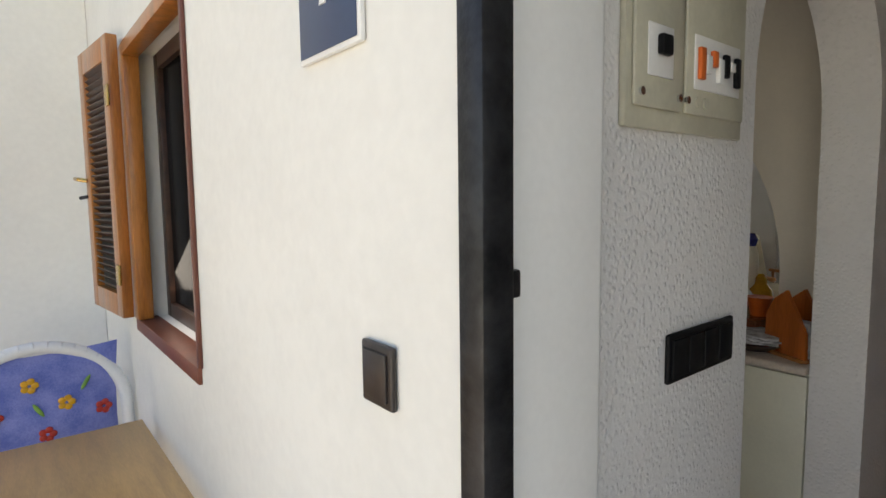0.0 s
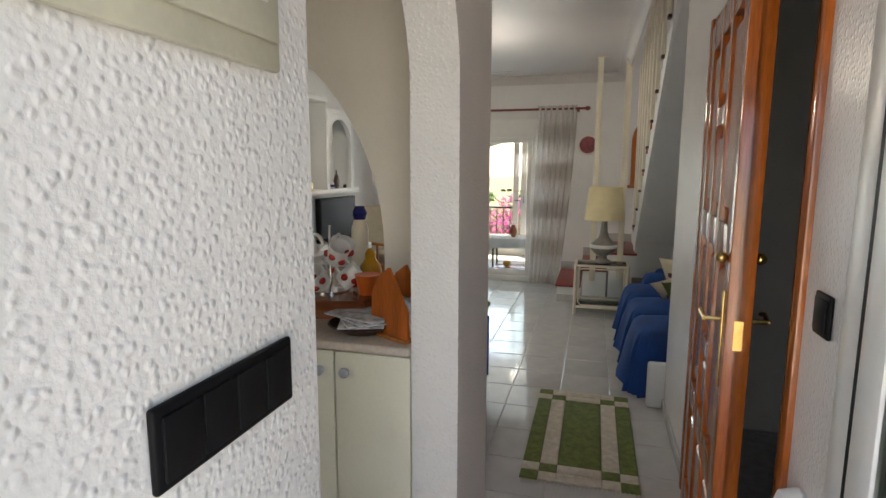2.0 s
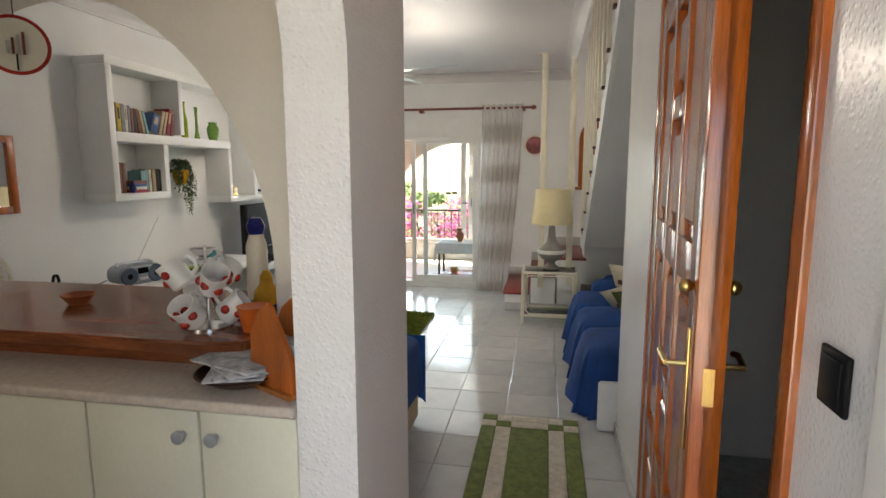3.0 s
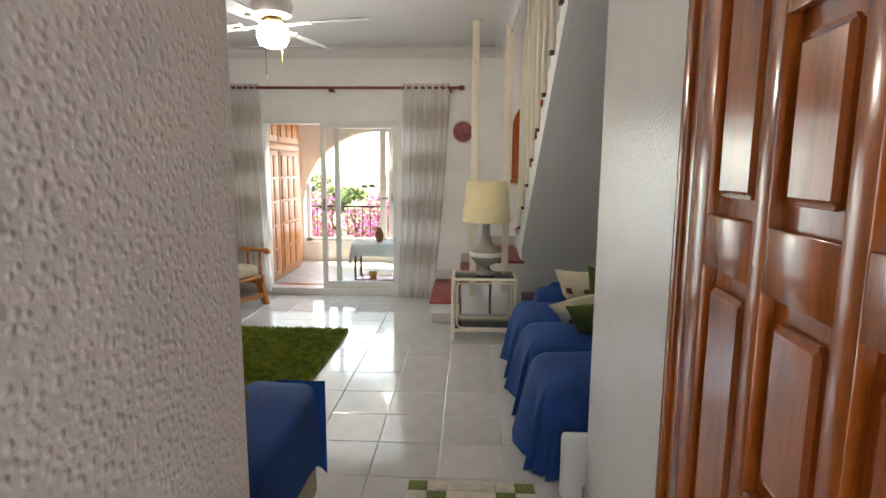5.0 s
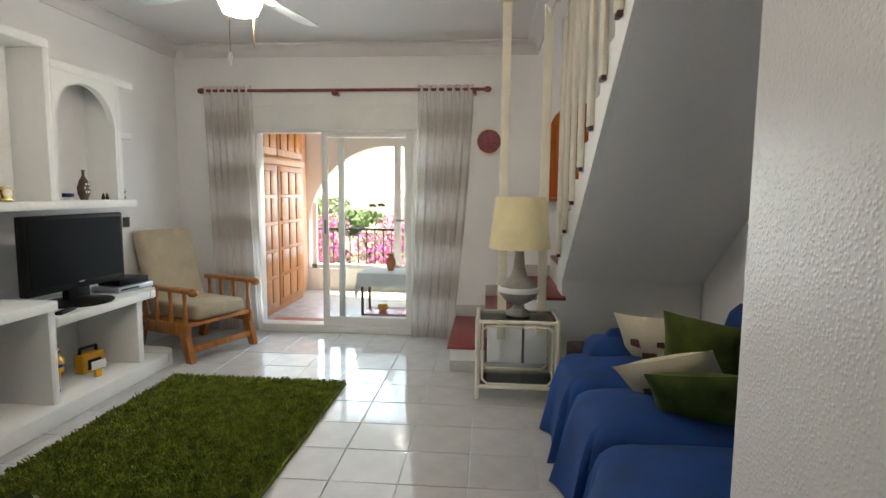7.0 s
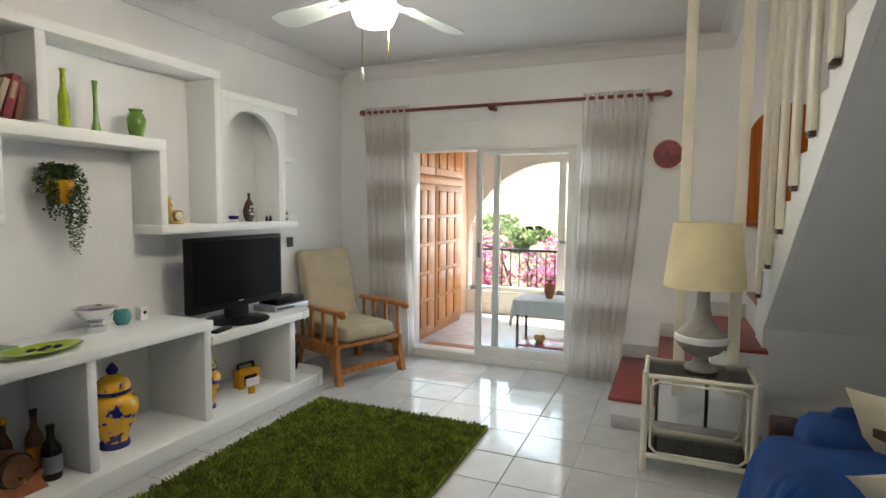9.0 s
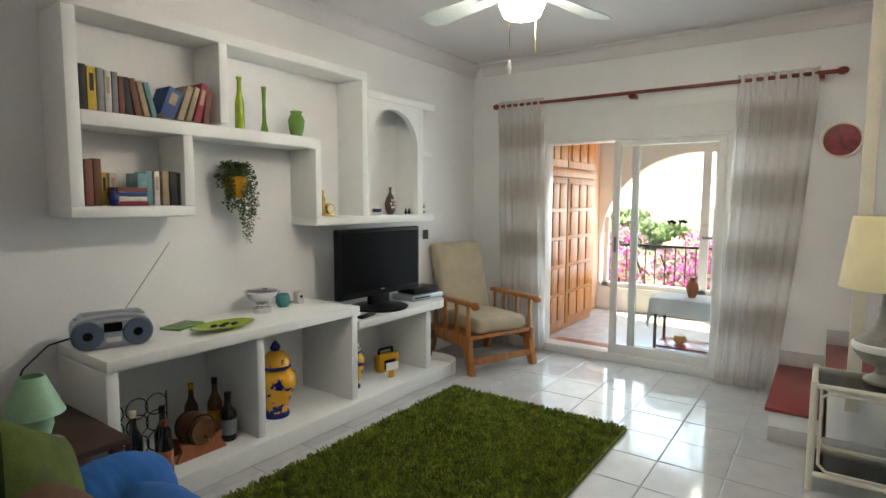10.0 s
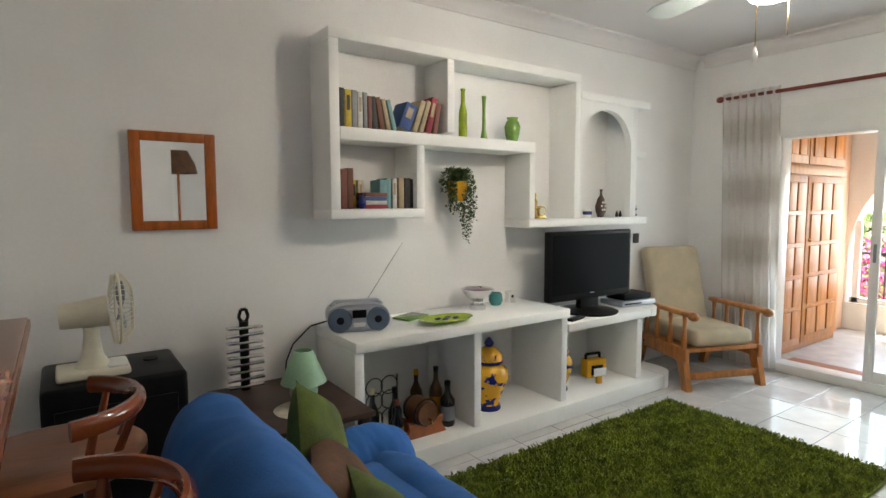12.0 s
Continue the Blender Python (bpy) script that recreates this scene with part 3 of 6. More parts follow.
# hall mat with checked ends
mat_rug = thing("hall_mat", "green and cream woven cotton mat with checked ends", "mat")
MX0, MX1, MY0, MY1 = 3.05, 4.14, -0.13, 0.42
cols = [MY0, MY0 + 0.085, MY0 + 0.17, MY1 - 0.17, MY1 - 0.085, MY1]
rows_ = [MX0, MX0 + 0.075, MX0 + 0.15, MX1 - 0.15, MX1 - 0.075, MX1]
for i in range(5):
    for j in range(5):
        if i == 2:
            green = j in (0, 2, 4)
        else:
            green = j != 2 and (i + j) % 2 == 0
        bm = box(bmn(), rows_[i] + 0.001, rows_[i + 1] - 0.001, cols[j] + 0.001, cols[j + 1] - 0.001, 0.0, 0.011 + 0.001 * ((i * 3 + j) % 3), 0.003)
        part("woven_field", bm, MATG if green else MATW, mat_rug)
bm = bmn()
for x, s in ((MX0, -1), (MX1, 1)):
    for k in range(28):
        y = MY0 + 0.01 + k * (MY1 - MY0 - 0.02) / 27
        cyl(bm, (x, y, 0.004), (x + s * 0.035, y + rng.uniform(-0.008, 0.008), 0.003), 0.003, 0.001, 5)
tagged(part("fringe", bm, MATW, mat_rug), "cream cotton fringe", kind="stuff")


def puff(w, h, d, seed, flat=0.0):
    """A stuffed cushion, w by h and d thick, standing in its own xz plane."""
    def side(s):
        def fn(u, v):
            a, b = 2 * u - 1, 2 * v - 1
            t = max(0.0, (1 - a * a)) ** 0.45 * max(0.0, (1 - b * b)) ** 0.45
            k = 1 - 0.06 * (1 - abs(a) ** 2) * abs(b) - 0.06 * (1 - abs(b) ** 2) * abs(a)
            n = noise.noise(Vector((a * 1.7 + seed, b * 1.7, s * 3.1))) * 0.16
            return (a * w / 2 * k, s * d / 2 * t * (1 + n), b * h / 2 * k)
        return fn
    bm = cloth(side(1), 18, 18)
    other = cloth(side(-1), 18, 18)
    me = bpy.data.meshes.new("tmp")
    other.to_mesh(me)
    other.free()
    bm.from_mesh(me)
    bpy.data.meshes.remove(me)
    bmesh.ops.remove_doubles(bm, verts=bm.verts, dist=0.0005)
    return bm


def draped(x0, x1, y0, y1, z0, z1, r, seed, hem=0.04, amp=0.02, folds=14):
    """A rounded covered block whose sides hang in folds and flare at the hem."""
    bm = bmn()
    ring_n, rings = 120, []
    hm = min(x1 - x0, y1 - y0) / 2
    levels = [(0.0, z0, 1.0), (0.0, z0 + (z1 - z0) * 0.3, 0.7), (0.0, z0 + (z1 - z0) * 0.65, 0.4), (0.0, z1 - r, 0.15), (r * 0.13, z1 - r * 0.5, 0.08), (r * 0.4, z1 - r * 0.18, 0.04), (r, z1, 0.0), (r + (hm - r) * 0.45, z1 + 0.02, 0.0), (r + (hm - r) * 0.9, z1 + 0.03, 0.0)]
    cx, cy, hx, hy = (x0 + x1) / 2, (y0 + y1) / 2, (x1 - x0) / 2, (y1 - y0) / 2
    for inset, z, f in levels:
        ring = []
        for k in range(ring_n):
            a = 2 * math.pi * k / ring_n
            c, s = math.cos(a), math.sin(a)
            e = 0.34
            px = math.copysign(abs(c) ** e, c) * max(hx - inset, 0.02)
            py = math.copysign(abs(s) ** e, s) * max(hy - inset, 0.02)
            w = (amp * math.sin(a * folds + seed) + amp * 0.6 * math.sin(a * folds * 1.7 + 2 * seed) + hem) * f
            n = 0.014 * noise.noise(Vector((px * 5 + seed, py * 5, z * 4)))
            d = math.hypot(px, py) or 1
            zz = z + (0.025 * math.sin(a * 9 + seed) if f == 1.0 else 0) * 0.5 + n
            ring.append(bm.verts.new((cx + px + px / d * w, cy + py + py / d * w, max(zz, 0.004))))
        rings.append(ring)
    for a, b in zip(rings, rings[1:]):
        for k in range(ring_n):
            bm.faces.new((a[k], a[(k + 1) % ring_n], b[(k + 1) % ring_n], b[k]))
    bm.faces.new(rings[-1])
    return bm


def roll(c, axis, half, ry, rz, seed, flat=5):
    """A stuffed upholstered roll along x or y about the centre c, with soft creases."""
    def fn(u, v):
        a, t = 2 * u - 1, 2 * math.pi * v
        k = max(0.0, 1 - abs(a) ** flat) ** 0.5
        n = 1 + 0.10 * noise.noise(Vector((a * 3 + seed, math.cos(t) * 1.5, math.sin(t) * 1.5))) + 0.03 * noise.noise(Vector((a * 14 + seed, math.cos(t) * 2.5, seed)))
        p, q = ry * k * n * math.cos(t), rz * k * n * math.sin(t)
        return (c[0] + p, c[1] + a * half, c[2] + q) if axis == "y" else (c[0] + a * half, c[1] + p, c[2] + q)
    bm = cloth(fn, 60, 36)
    bmesh.ops.remove_doubles(bm, verts=bm.verts, dist=0.0006)
    return bm


# long sofa under the stairs
sofa = thing("sofa", "low sofa under the stairs covered with a dark blue throw", "sofa")
for k, (xa, xb) in enumerate(((4.22, 4.80), (4.77, 5.33), (5.30, 5.86))):
    part("seat_cover", draped(xa, xb, -1.05, -0.17, 0.0, 0.42 + 0.01 * k, 0.075, 1.3 * k + 0.4, 0.06, 0.03, 17), BLUE, sofa, "dark blue cotton throw hanging in folds")
part("back_cover", draped(4.24, 5.72, -1.28, -0.96, 0.05, 0.78, 0.14, 2.2, 0.0, 0.01, 16), BLUE, sofa)
part("arm_cover", draped(5.68, 5.94, -1.1, -0.32, 0.1, 0.54, 0.10, 4.2, 0.0, 0.012, 8), BLUE, sofa)
part("bolster", ball(bmn(), (5.1, -0.98, 0.66), 0.24, (1.15, 0.45, 0.75), 4), BLUE, sofa)
part("end_board", box(bmn(), 5.96, 6.0, -0.85, -0.24, 0.02, 0.45, 0.008), DARKWOOD, sofa, "dark brown wooden end board")


def pillow(label, mat, m, seed, w=0.42, h=0.40, d=0.15, patches=None):
    p = solo("pillow", puff(w, h, d, seed), mat, label, "pillow", group="pillows on the sofa", m=m)
    if patches:
        for a, b, sa, sb in patches:
            bm = cloth(lambda u, v: (a + sa * (2 * u - 1) * (1 - 0.2 * v), (d / 2 * (1 - (2 * (a + sa * (2 * u - 1)) / w) ** 2) ** 0.45 * (1 - (2 * (b + sb * (2 * v - 1)) / h) ** 2) ** 0.45 * 1.12 + 0.004), b + sb * (2 * v - 1) * (1 - 0.25 * u)), 5, 5)
            part("patch", bm, BROWNF, p, "brown appliqué patch")
    return p


PATCH = ((-0.07, -0.08, 0.04, 0.03), (0.02, -0.01, 0.05, 0.04), (0.09, 0.07, 0.03, 0.025), (-0.05, 0.08, 0.022, 0.018))
pillow("cream pillow with brown patches on the blue sofa", CREAMF, pose(5.62, -0.66, 0.52, -24, 4, 48), 1.0, 0.42, 0.40, 0.13, patches=PATCH)
pillow("olive green pillow on the blue sofa", GREENF, pose(5.40, -0.78, 0.585, -20, -5, 55), 2.0, 0.36, 0.34, 0.13)
pillow("cream pillow with brown patches lying on the blue sofa", CREAMF, pose(5.18, -0.60, 0.49, -40, 20, 60), 3.0, 0.42, 0.38, 0.14, patches=PATCH)
pillow("olive green pillow at the sofa front", GREENF, pose(4.92, -0.60, 0.52, -40, 8, 66), 4.0, 0.36, 0.34, 0.13)
solo("plinth_box", box(bmn(), 4.04, 4.09, -0.42, -0.23, 0, 0.29, 0.02, 3), WHITEP, "low white block beside the sofa end", "block")

# armchair sofa whose back is to the hall
chair2 = thing("two_seat_sofa", "beige two-seat sofa draped with a blue throw", "sofa")
part("frame", box(bmn(), 3.38, 4.0, 0.79, 2.20, 0.03, 0.30, 0.02, 3), BEIGE, chair2, "beige upholstered base")
part("back_cover", draped(3.26, 3.54, 0.88, 2.08, 0.14, 0.66, 0.12, 0.7, 0.01, 0.014, 12), BLUE2, chair2, "blue cotton throw")
part("back_roll", roll((3.39, 1.48, 0.60), "y", 0.64, 0.15, 0.225, 1.0), BLUE2, chair2, "plump blue covered backrest")
part("arm_roll", roll((3.90, 2.10, 0.37), "x", 0.25, 0.14, 0.14, 3.0, 4), BLUE2, chair2)
part("seat_roll", roll((3.98, 1.66, 0.34), "y", 0.44, 0.13, 0.14, 5.0, 4), BLUE2, chair2)
part("seat_cover", draped(3.62, 4.02, 1.0, 2.02, 0.20, 0.46, 0.08, 1.7, 0.01, 0.01, 12), BLUE2, chair2)
part("arm_box", box(bmn(), 3.42, 3.97, 0.785, 1.02, 0.30, 0.50, 0.03, 3), BEIGE, chair2, "beige upholstered arm")
part("arm_cover", draped(3.30, 3.975, 0.755, 1.06, 0.24, 0.535, 0.045, 2.9, 0.012, 0.014, 6), BLUE, chair2)
flap = cloth(lambda u, v: (3.985 + 0.02 * math.sin(u * 9) * (1 - v), 0.745 + 0.20 * u, 0.12 + 0.10 * u + (0.405 - 0.10 * u) * v), 12, 12)
bmesh.ops.solidify(flap, geom=list(flap.faces), thickness=0.006)
part("throw_corner", flap, BLUE2, chair2)
part("arm_cover", draped(3.60, 4.10, 1.98, 2.22, 0.12, 0.40, 0.12, 3.9, 0.01, 0.012, 9), BLUE2, chair2)
for x in (3.46, 3.94):
    for y in (0.86, 2.1):
        part("foot", cyl(bmn(), (x, y, 0), (x, y, 0.05), 0.025), DARKWOOD, chair2)
solo("pillow", puff(0.42, 0.40, 0.16, 7.0), GREENF, "olive green pillow standing on the two-seat sofa", "pillow", group="pillows on the sofa", m=pose(3.71, 1.93, 0.54, -12, 30, 50))
solo("pillow", puff(0.40, 0.38, 0.14, 8.0), GREENF, "olive green pillow leaning against the sofa back", "pillow", group="pillows on the sofa", m=pose(3.76, 1.13, 0.53, -16, 22, 70))
solo("pillow", puff(0.46, 0.40, 0.13, 9.0), BROWNF, "dark brown pillow on the two-seat sofa", "pillow", group="pillows on the sofa", m=pose(3.73, 1.72, 0.50, -40, 4, 70))

solo("pillow", puff(0.38, 0.36, 0.13, 9.7), GREENF, "olive green pillow lying on the two-seat sofa", "pillow", group="pillows on the sofa", m=pose(3.74, 1.46, 0.50, -44, 4, 70))

# recliner chair with wooden arms
ch = thing("armchair", "honey wood armchair with cream seat and high back cushion", "armchair", pose(7.08, 2.62, 0, 0, 0, -22))
bm = box(bmn(), -0.25, 0.25, -0.30, 0.28, 0.30, 0.42, 0.05, 4)
part("seat_cushion", bm, TANF, ch, "cream fabric seat cushion")
bm = box(bmn(), -0.25, 0.25, -0.05, 0.06, -0.33, 0.33, 0.045, 4)
bmesh.ops.transform(bm, matrix=pose(0, 0.30, 0.66, -16), verts=bm.verts)
part("back_cushion", bm, TANF, ch, "cream fabric back cushion")
for s in (-1, 1):
    arm = part("armrest", box(bmn(), s * 0.31 - 0.035, s * 0.31 + 0.035, -0.34, 0.24, 0.535, 0.57, 0.014, 3), WOOD, ch)
    part("arm_knob", ball(bmn(), (s * 0.31, -0.35, 0.545), 0.04, (0.9, 1.1, 0.8), 3), WOOD, arm)
    for y in (-0.26, -0.10, 0.06, 0.2):
        part("spindle", lathe(bmn(), [(0.016, 0.26), (0.02, 0.36), (0.012, 0.44), (0.018, 0.535)], 12, (s * 0.31, y, 0)), WOOD, arm)
    part("side_rail", box(bmn(), s * 0.31 - 0.02, s * 0.31 + 0.02, -0.30, 0.30, 0.20, 0.30, 0.01), WOOD, ch)
    bm = prism(bmn(), [(-0.34, 0.0), (-0.28, 0.0), (-0.20, 0.24), (-0.28, 0.24)], "x", s * 0.31 - 0.022, s * 0.31 + 0.022)
    part("front_leg", bm, WOOD, ch, smooth=False)
    bm = prism(bmn(), [(0.34, 0.0), (0.28, 0.0), (0.20, 0.24), (0.28, 0.24)], "x", s * 0.31 - 0.022, s * 0.31 + 0.022)
    part("rear_leg", bm, WOOD, ch, smooth=False)
part("front_stretcher", box(bmn(), -0.30, 0.30, -0.30, -0.27, 0.07, 0.12, 0.006), WOOD, ch)
part("seat_board", box(bmn(), -0.29, 0.29, -0.29, 0.29, 0.27, 0.30, 0.004), WOOD, ch)

# glass side table in ivory cane and lamp
st = thing("side_table", "ivory cane side table with two glass shelves", "side table")
TX0, TX1, TY0, TY1 = 6.20, 6.52, -0.22, 0.28
for x in (TX0, TX1):
    for y in (TY0, TY1):
        part("leg", cyl(bmn(), (x, y, 0), (x, y, 0.52), 0.016), IVORY, st)
for z in (0.08, 0.50):
    for a, b in (((TX0, TY0), (TX1, TY0)), ((TX0, TY1), (TX1, TY1)), ((TX0, TY0), (TX0, TY1)), ((TX1, TY0), (TX1, TY1))):
        part("rail", cyl(bmn(), (*a, z), (*b, z), 0.013), IVORY, st)
    part("glass_shelf", box(bmn(), TX0 + 0.01, TX1 - 0.01, TY0 + 0.01, TY1 - 0.01, z + 0.006, z + 0.012), GREENGLASS, st, "clear glass shelf")
for x in (TX0, TX1):
    part("bow", tube(bmn(), [(x, TY0 + 0.03, 0.45), (x, TY0 + 0.03, 0.13), (x, TY0 + 0.06, 0.10), (x, TY1 - 0.06, 0.10), (x, TY1 - 0.03, 0.13), (x, TY1 - 0.03, 0.45), (x, TY1 - 0.06, 0.47), (x, TY0 + 0.06, 0.47), (x, TY0 + 0.03, 0.45)], 0.007), IVORY, st)
lamp = thing("table_lamp", "grey stoneware table lamp with cream drum shade on glass", "lamp", pose(6.37, 0.02, 0.514))
part("base", lathe(bmn(), [(0.075, 0), (0.08, 0.012), (0.075, 0.022), (0.04, 0.045), (0.035, 0.07), (0.09, 0.10), (0.12, 0.135), (0.128, 0.155)], 32), CERAMIC, lamp)
part("band", lathe(bmn(), [(0.130, 0.155), (0.134, 0.165), (0.132, 0.185), (0.124, 0.19)], 32), WHITEP, lamp, "white glazed band")
part("neck", lathe(bmn(), [(0.124, 0.19), (0.10, 0.215), (0.055, 0.26), (0.036, 0.32), (0.030, 0.40), (0.03, 0.45), (0.02, 0.46)], 32), CERAMIC, lamp)
bm = bmn()
lathe(bm, [(0.198, 0.44), (0.16, 0.77), (0.157, 0.77), (0.195, 0.44)], 40)
bmesh.ops.delete(bm, geom=[f for f in bm.faces if len(f.verts) > 4], context="FACES")
part("shade", bm, SHADE, lamp, "cream fabric drum shade")

# ceiling fan with lit globe
fan = thing("ceiling_fan", "white ceiling fan with a lit opal globe", "ceiling fan", pose(5.32, 1.37, 0))
part("canopy", lathe(bmn(), [(0.03, 2.50), (0.07, 2.52), (0.075, H)], 24), WHITEP, fan)
part("rod", cyl(bmn(), (0, 0, 2.40), (0, 0, 2.51), 0.014), WHITEP, fan)
part("motor", lathe(bmn(), [(0.05, 2.27), (0.11, 2.29), (0.125, 2.34), (0.11, 2.39), (0.04, 2.42)], 32), WHITEP, fan)
for k in range(4):
    b = math.radians(90 * k - 13)
    bm = bmn()
    prism(bm, [(0.20, -0.045), (0.55, -0.068), (0.61, -0.05), (0.625, 0.0), (0.61, 0.05), (0.55, 0.068), (0.20, 0.045)], "z", -0.004, 0.004)
    bmesh.ops.transform(bm, matrix=pose(0, 0, 2.235, 0, 0, math.degrees(b)) @ pose(0, 0, 0, 11), verts=bm.verts)
    # white lacquer, with the cyan of reflected daylight mixed into its colour
    bl = part("blade", bm, material("sky_tinted_blade_lacquer", (0.66, 0.76, 0.76), 0.22, vary=0.04) if k == 0 else bpy.data.materials["sky_tinted_blade_lacquer"], fan, "white fan blade", smooth=False)
    bm = box(bmn(), 0.09, 0.26, -0.018, 0.018, -0.012, -0.005, 0.002)
    bmesh.ops.transform(bm, matrix=pose(0, 0, 2.235, 0, 0, math.degrees(b)), verts=bm.verts)
    part("blade_iron", bm, WHITEP, bl)
part("globe", lathe(bmn(), [(0.03, 2.10), (0.075, 2.115), (0.095, 2.16), (0.09, 2.21), (0.06, 2.245)], 28), LAMPGLASS, fan, "lit opal glass globe")
part("collar", lathe(bmn(), [(0.064, 2.245), (0.07, 2.26), (0.05, 2.275)], 24), BRASS, fan)
part("pull_chain", cyl(bmn(), (-0.05, 0.03, 1.92), (-0.05, 0.03, 2.25), 0.002, 0.002, 6), BRASS, fan)
part("chain_bob", lathe(bmn(), [(0.004, 1.93), (0.011, 1.90), (0.008, 1.875), (0.003, 1.87)], 10, (-0.05, 0.03, 0)), WHITEP, fan)
part("pull_chain", cyl(bmn(), (0.07, -0.03, 1.98), (0.07, -0.03, 2.25), 0.002, 0.002, 6), BRASS, fan)

# plate on the wall
pl = thing("wall_plate", "round maroon glazed plate with a brass rim on the wall", "plate", pose(7.718, 0.23, 1.755, 0, -90, 0))
part("dish", lathe(bmn(), [(0.05, 0.0), (0.107, 0.012), (0.107, 0.016), (0.0001, 0.008)], 36), MAROON, pl)
part("rim", tube(bmn(), [(0.113 * math.cos(2 * math.pi * k / 36), 0.113 * math.sin(2 * math.pi * k / 36), 0.016) for k in range(37)], 0.010, 8), material("pale_gilt", (0.92, 0.86, 0.74), 0.3, metal=0.6), pl, "pale gold rim")
# arched shutter on the landing
ar = thing("window_1", "brown wooden arched shutter above the stair landing", "shutter", kind="structure")
part("panel", prism(bmn(), [(-0.80, 1.27), (-0.80, 1.80)] + arch_pts(-0.54, 0.26, 1.80, 0.28) + [(-0.28, 1.27)], "x", 7.685, 7.70), DOORWOOD, ar, smooth=False)
for y in (-0.68, -0.54, -0.40):
    part("batten", box(bmn(), 7.668, 7.684, y - 0.05, y + 0.05, 1.32, 1.80, 0.006), DOORWOOD, ar)
part("sill", box(bmn(), 7.65, 7.717, -0.83, -0.25, 1.235, 1.268, 0.006), DOORWOOD, ar)

# terrace
bm = bmn()
box(bm, 7.9, 10.1, -0.6, 2.9, 2.46, 2.6)
solo("ceiling_terrace", bm, CEIL, "white terrace ceiling", "ceiling", "structure", smooth=False)
solo("wall_terrace_north", box(bmn(), 7.9, 10.1, 2.9, 3.05, -0.2, 2.6), PEACH, "peach painted terrace wall", "wall", "structure", smooth=False)
solo("wall_terrace_south", box(bmn(), 7.9, 10.1, -0.75, -0.6, -0.2, 2.6), PEACH, "peach painted terrace wall", "wall", "structure", smooth=False)
solo("wall_terrace_return", box(bmn(), 9.36, 9.898, 2.62, 2.9, 0.0, 2.46), PEACH, "peach painted wall beside the wardrobe", "wall", "structure", smooth=False)
half_r = [(1.5, 2.46)] + [p for p in arch_pts(1.5, 1.1, 0.80, 1.1, 32) if p[0] >= 1.4999] + [(2.60, 0.28), (1.5, 0.28), (1.5, -0.2), (2.9, -0.2), (2.9, 2.46)]
half_l = [(1.5, 2.46)] + [p for p in reversed(arch_pts(1.5, 1.1, 0.80, 1.1, 32)) if p[0] <= 1.5001] + [(0.40, 0.28), (1.5, 0.28), (1.5, -0.2), (-0.6, -0.2), (-0.6, 2.46)]
bm = prism(bmn(), half_r, "x", 9.90, 10.08)
prism(bm, half_l, "x", 9.90, 10.08)
bmesh.ops.triangulate(bm, faces=bm.faces)
solo("wall_terrace_arch", bm, FACADE, "cream terrace wall with a wide arch", "wall", "structure", smooth=False)
gl = thing("window_2", "white framed glazing with a door in the terrace arch", "window", kind="structure")
for y0, y1 in ((1.24, 1.33), (1.37, 1.46), (2.50, 2.56), (0.44, 0.50)):
    part("post", box(bmn(), 9.93, 9.98, y0, y1, 0.28, 1.9 if y1 < 2 and y0 > 1 else 1.15, 0.004), WHITEP, gl)
part("rail", box(bmn(), 9.93, 9.98, 0.42, 2.58, 0.282, 0.34, 0.004), WHITEP, gl)
part("handle", box(bmn(), 9.89, 9.928, 1.33, 1.43, 0.92, 0.95, 0.005), GREYP, gl)
part("handle", box(bmn(), 9.90, 9.928, 1.27, 1.29, 0.88, 1.02, 0.005), GREYP, gl)

ward = thing("wardrobe", "honey pine wardrobe with raised panel doors on the terrace", "wardrobe")
part("carcass", box(bmn(), 7.92, 9.35, 2.50, 2.88, 0.0, 2.42, 0.004), PINE, ward)
for xa, xb in ((7.93, 8.53), (8.55, 9.33)):
    d = part("door", box(bmn(), xa, xb, 2.475, 2.499, 0.06, 1.57, 0.004), PINE, ward)
    d2 = part("top_door", box(bmn(), xa, xb, 2.475, 2.499, 1.68, 2.36, 0.004), PINE, ward)
    w = (xb - xa - 0.10) / 3
    for i in range(3):
        x = xa + 0.05 + w * (i + 0.5)
        for j in range(5):
            z = 0.11 + 0.285 * (j + 0.5)
            bm = box(bmn(), x - w * 0.43, x + w * 0.43, 2.462, 2.476, z - 0.125, z + 0.125, 0.010, 2)
            part("raised_panel", bm, PINE, d)
        part("raised_panel", box(bmn(), x - w * 0.43, x + w * 0.43, 2.462, 2.476, 1.75, 2.30, 0.012, 2), PINE, d2)
part("cornice_rail", box(bmn(), 7.925, 9.345, 2.462, 2.499, 1.585, 1.665, 0.006), PINE, ward)
part("knob", ball(bmn(), (8.60, 2.465, 1.0), 0.016), BRASS, ward)

rl = thing("railing", "dark iron terrace railing", "railing", kind="structure")
part("top_rail", box(bmn(), 10.42, 10.45, -3, 5, 0.76, 0.79), BLACKM, rl)
part("bottom_rail", box(bmn(), 10.42, 10.45, -3, 5, 0.10, 0.12), BLACKM, rl)
for k in range(66):
    part("bar", cyl(bmn(), (10.435, -2.98 + 0.12 * k, 0.0), (10.435, -2.98 + 0.12 * k, 0.77), 0.008, 0.008, 6), BLACKM, rl)
solo("terrace_edge", box(bmn(), 10.09, 10.55, -3.0, 5.0, -0.2, 0.0), PEACH, "pale terrace edge under the railing", "kerb", "structure")

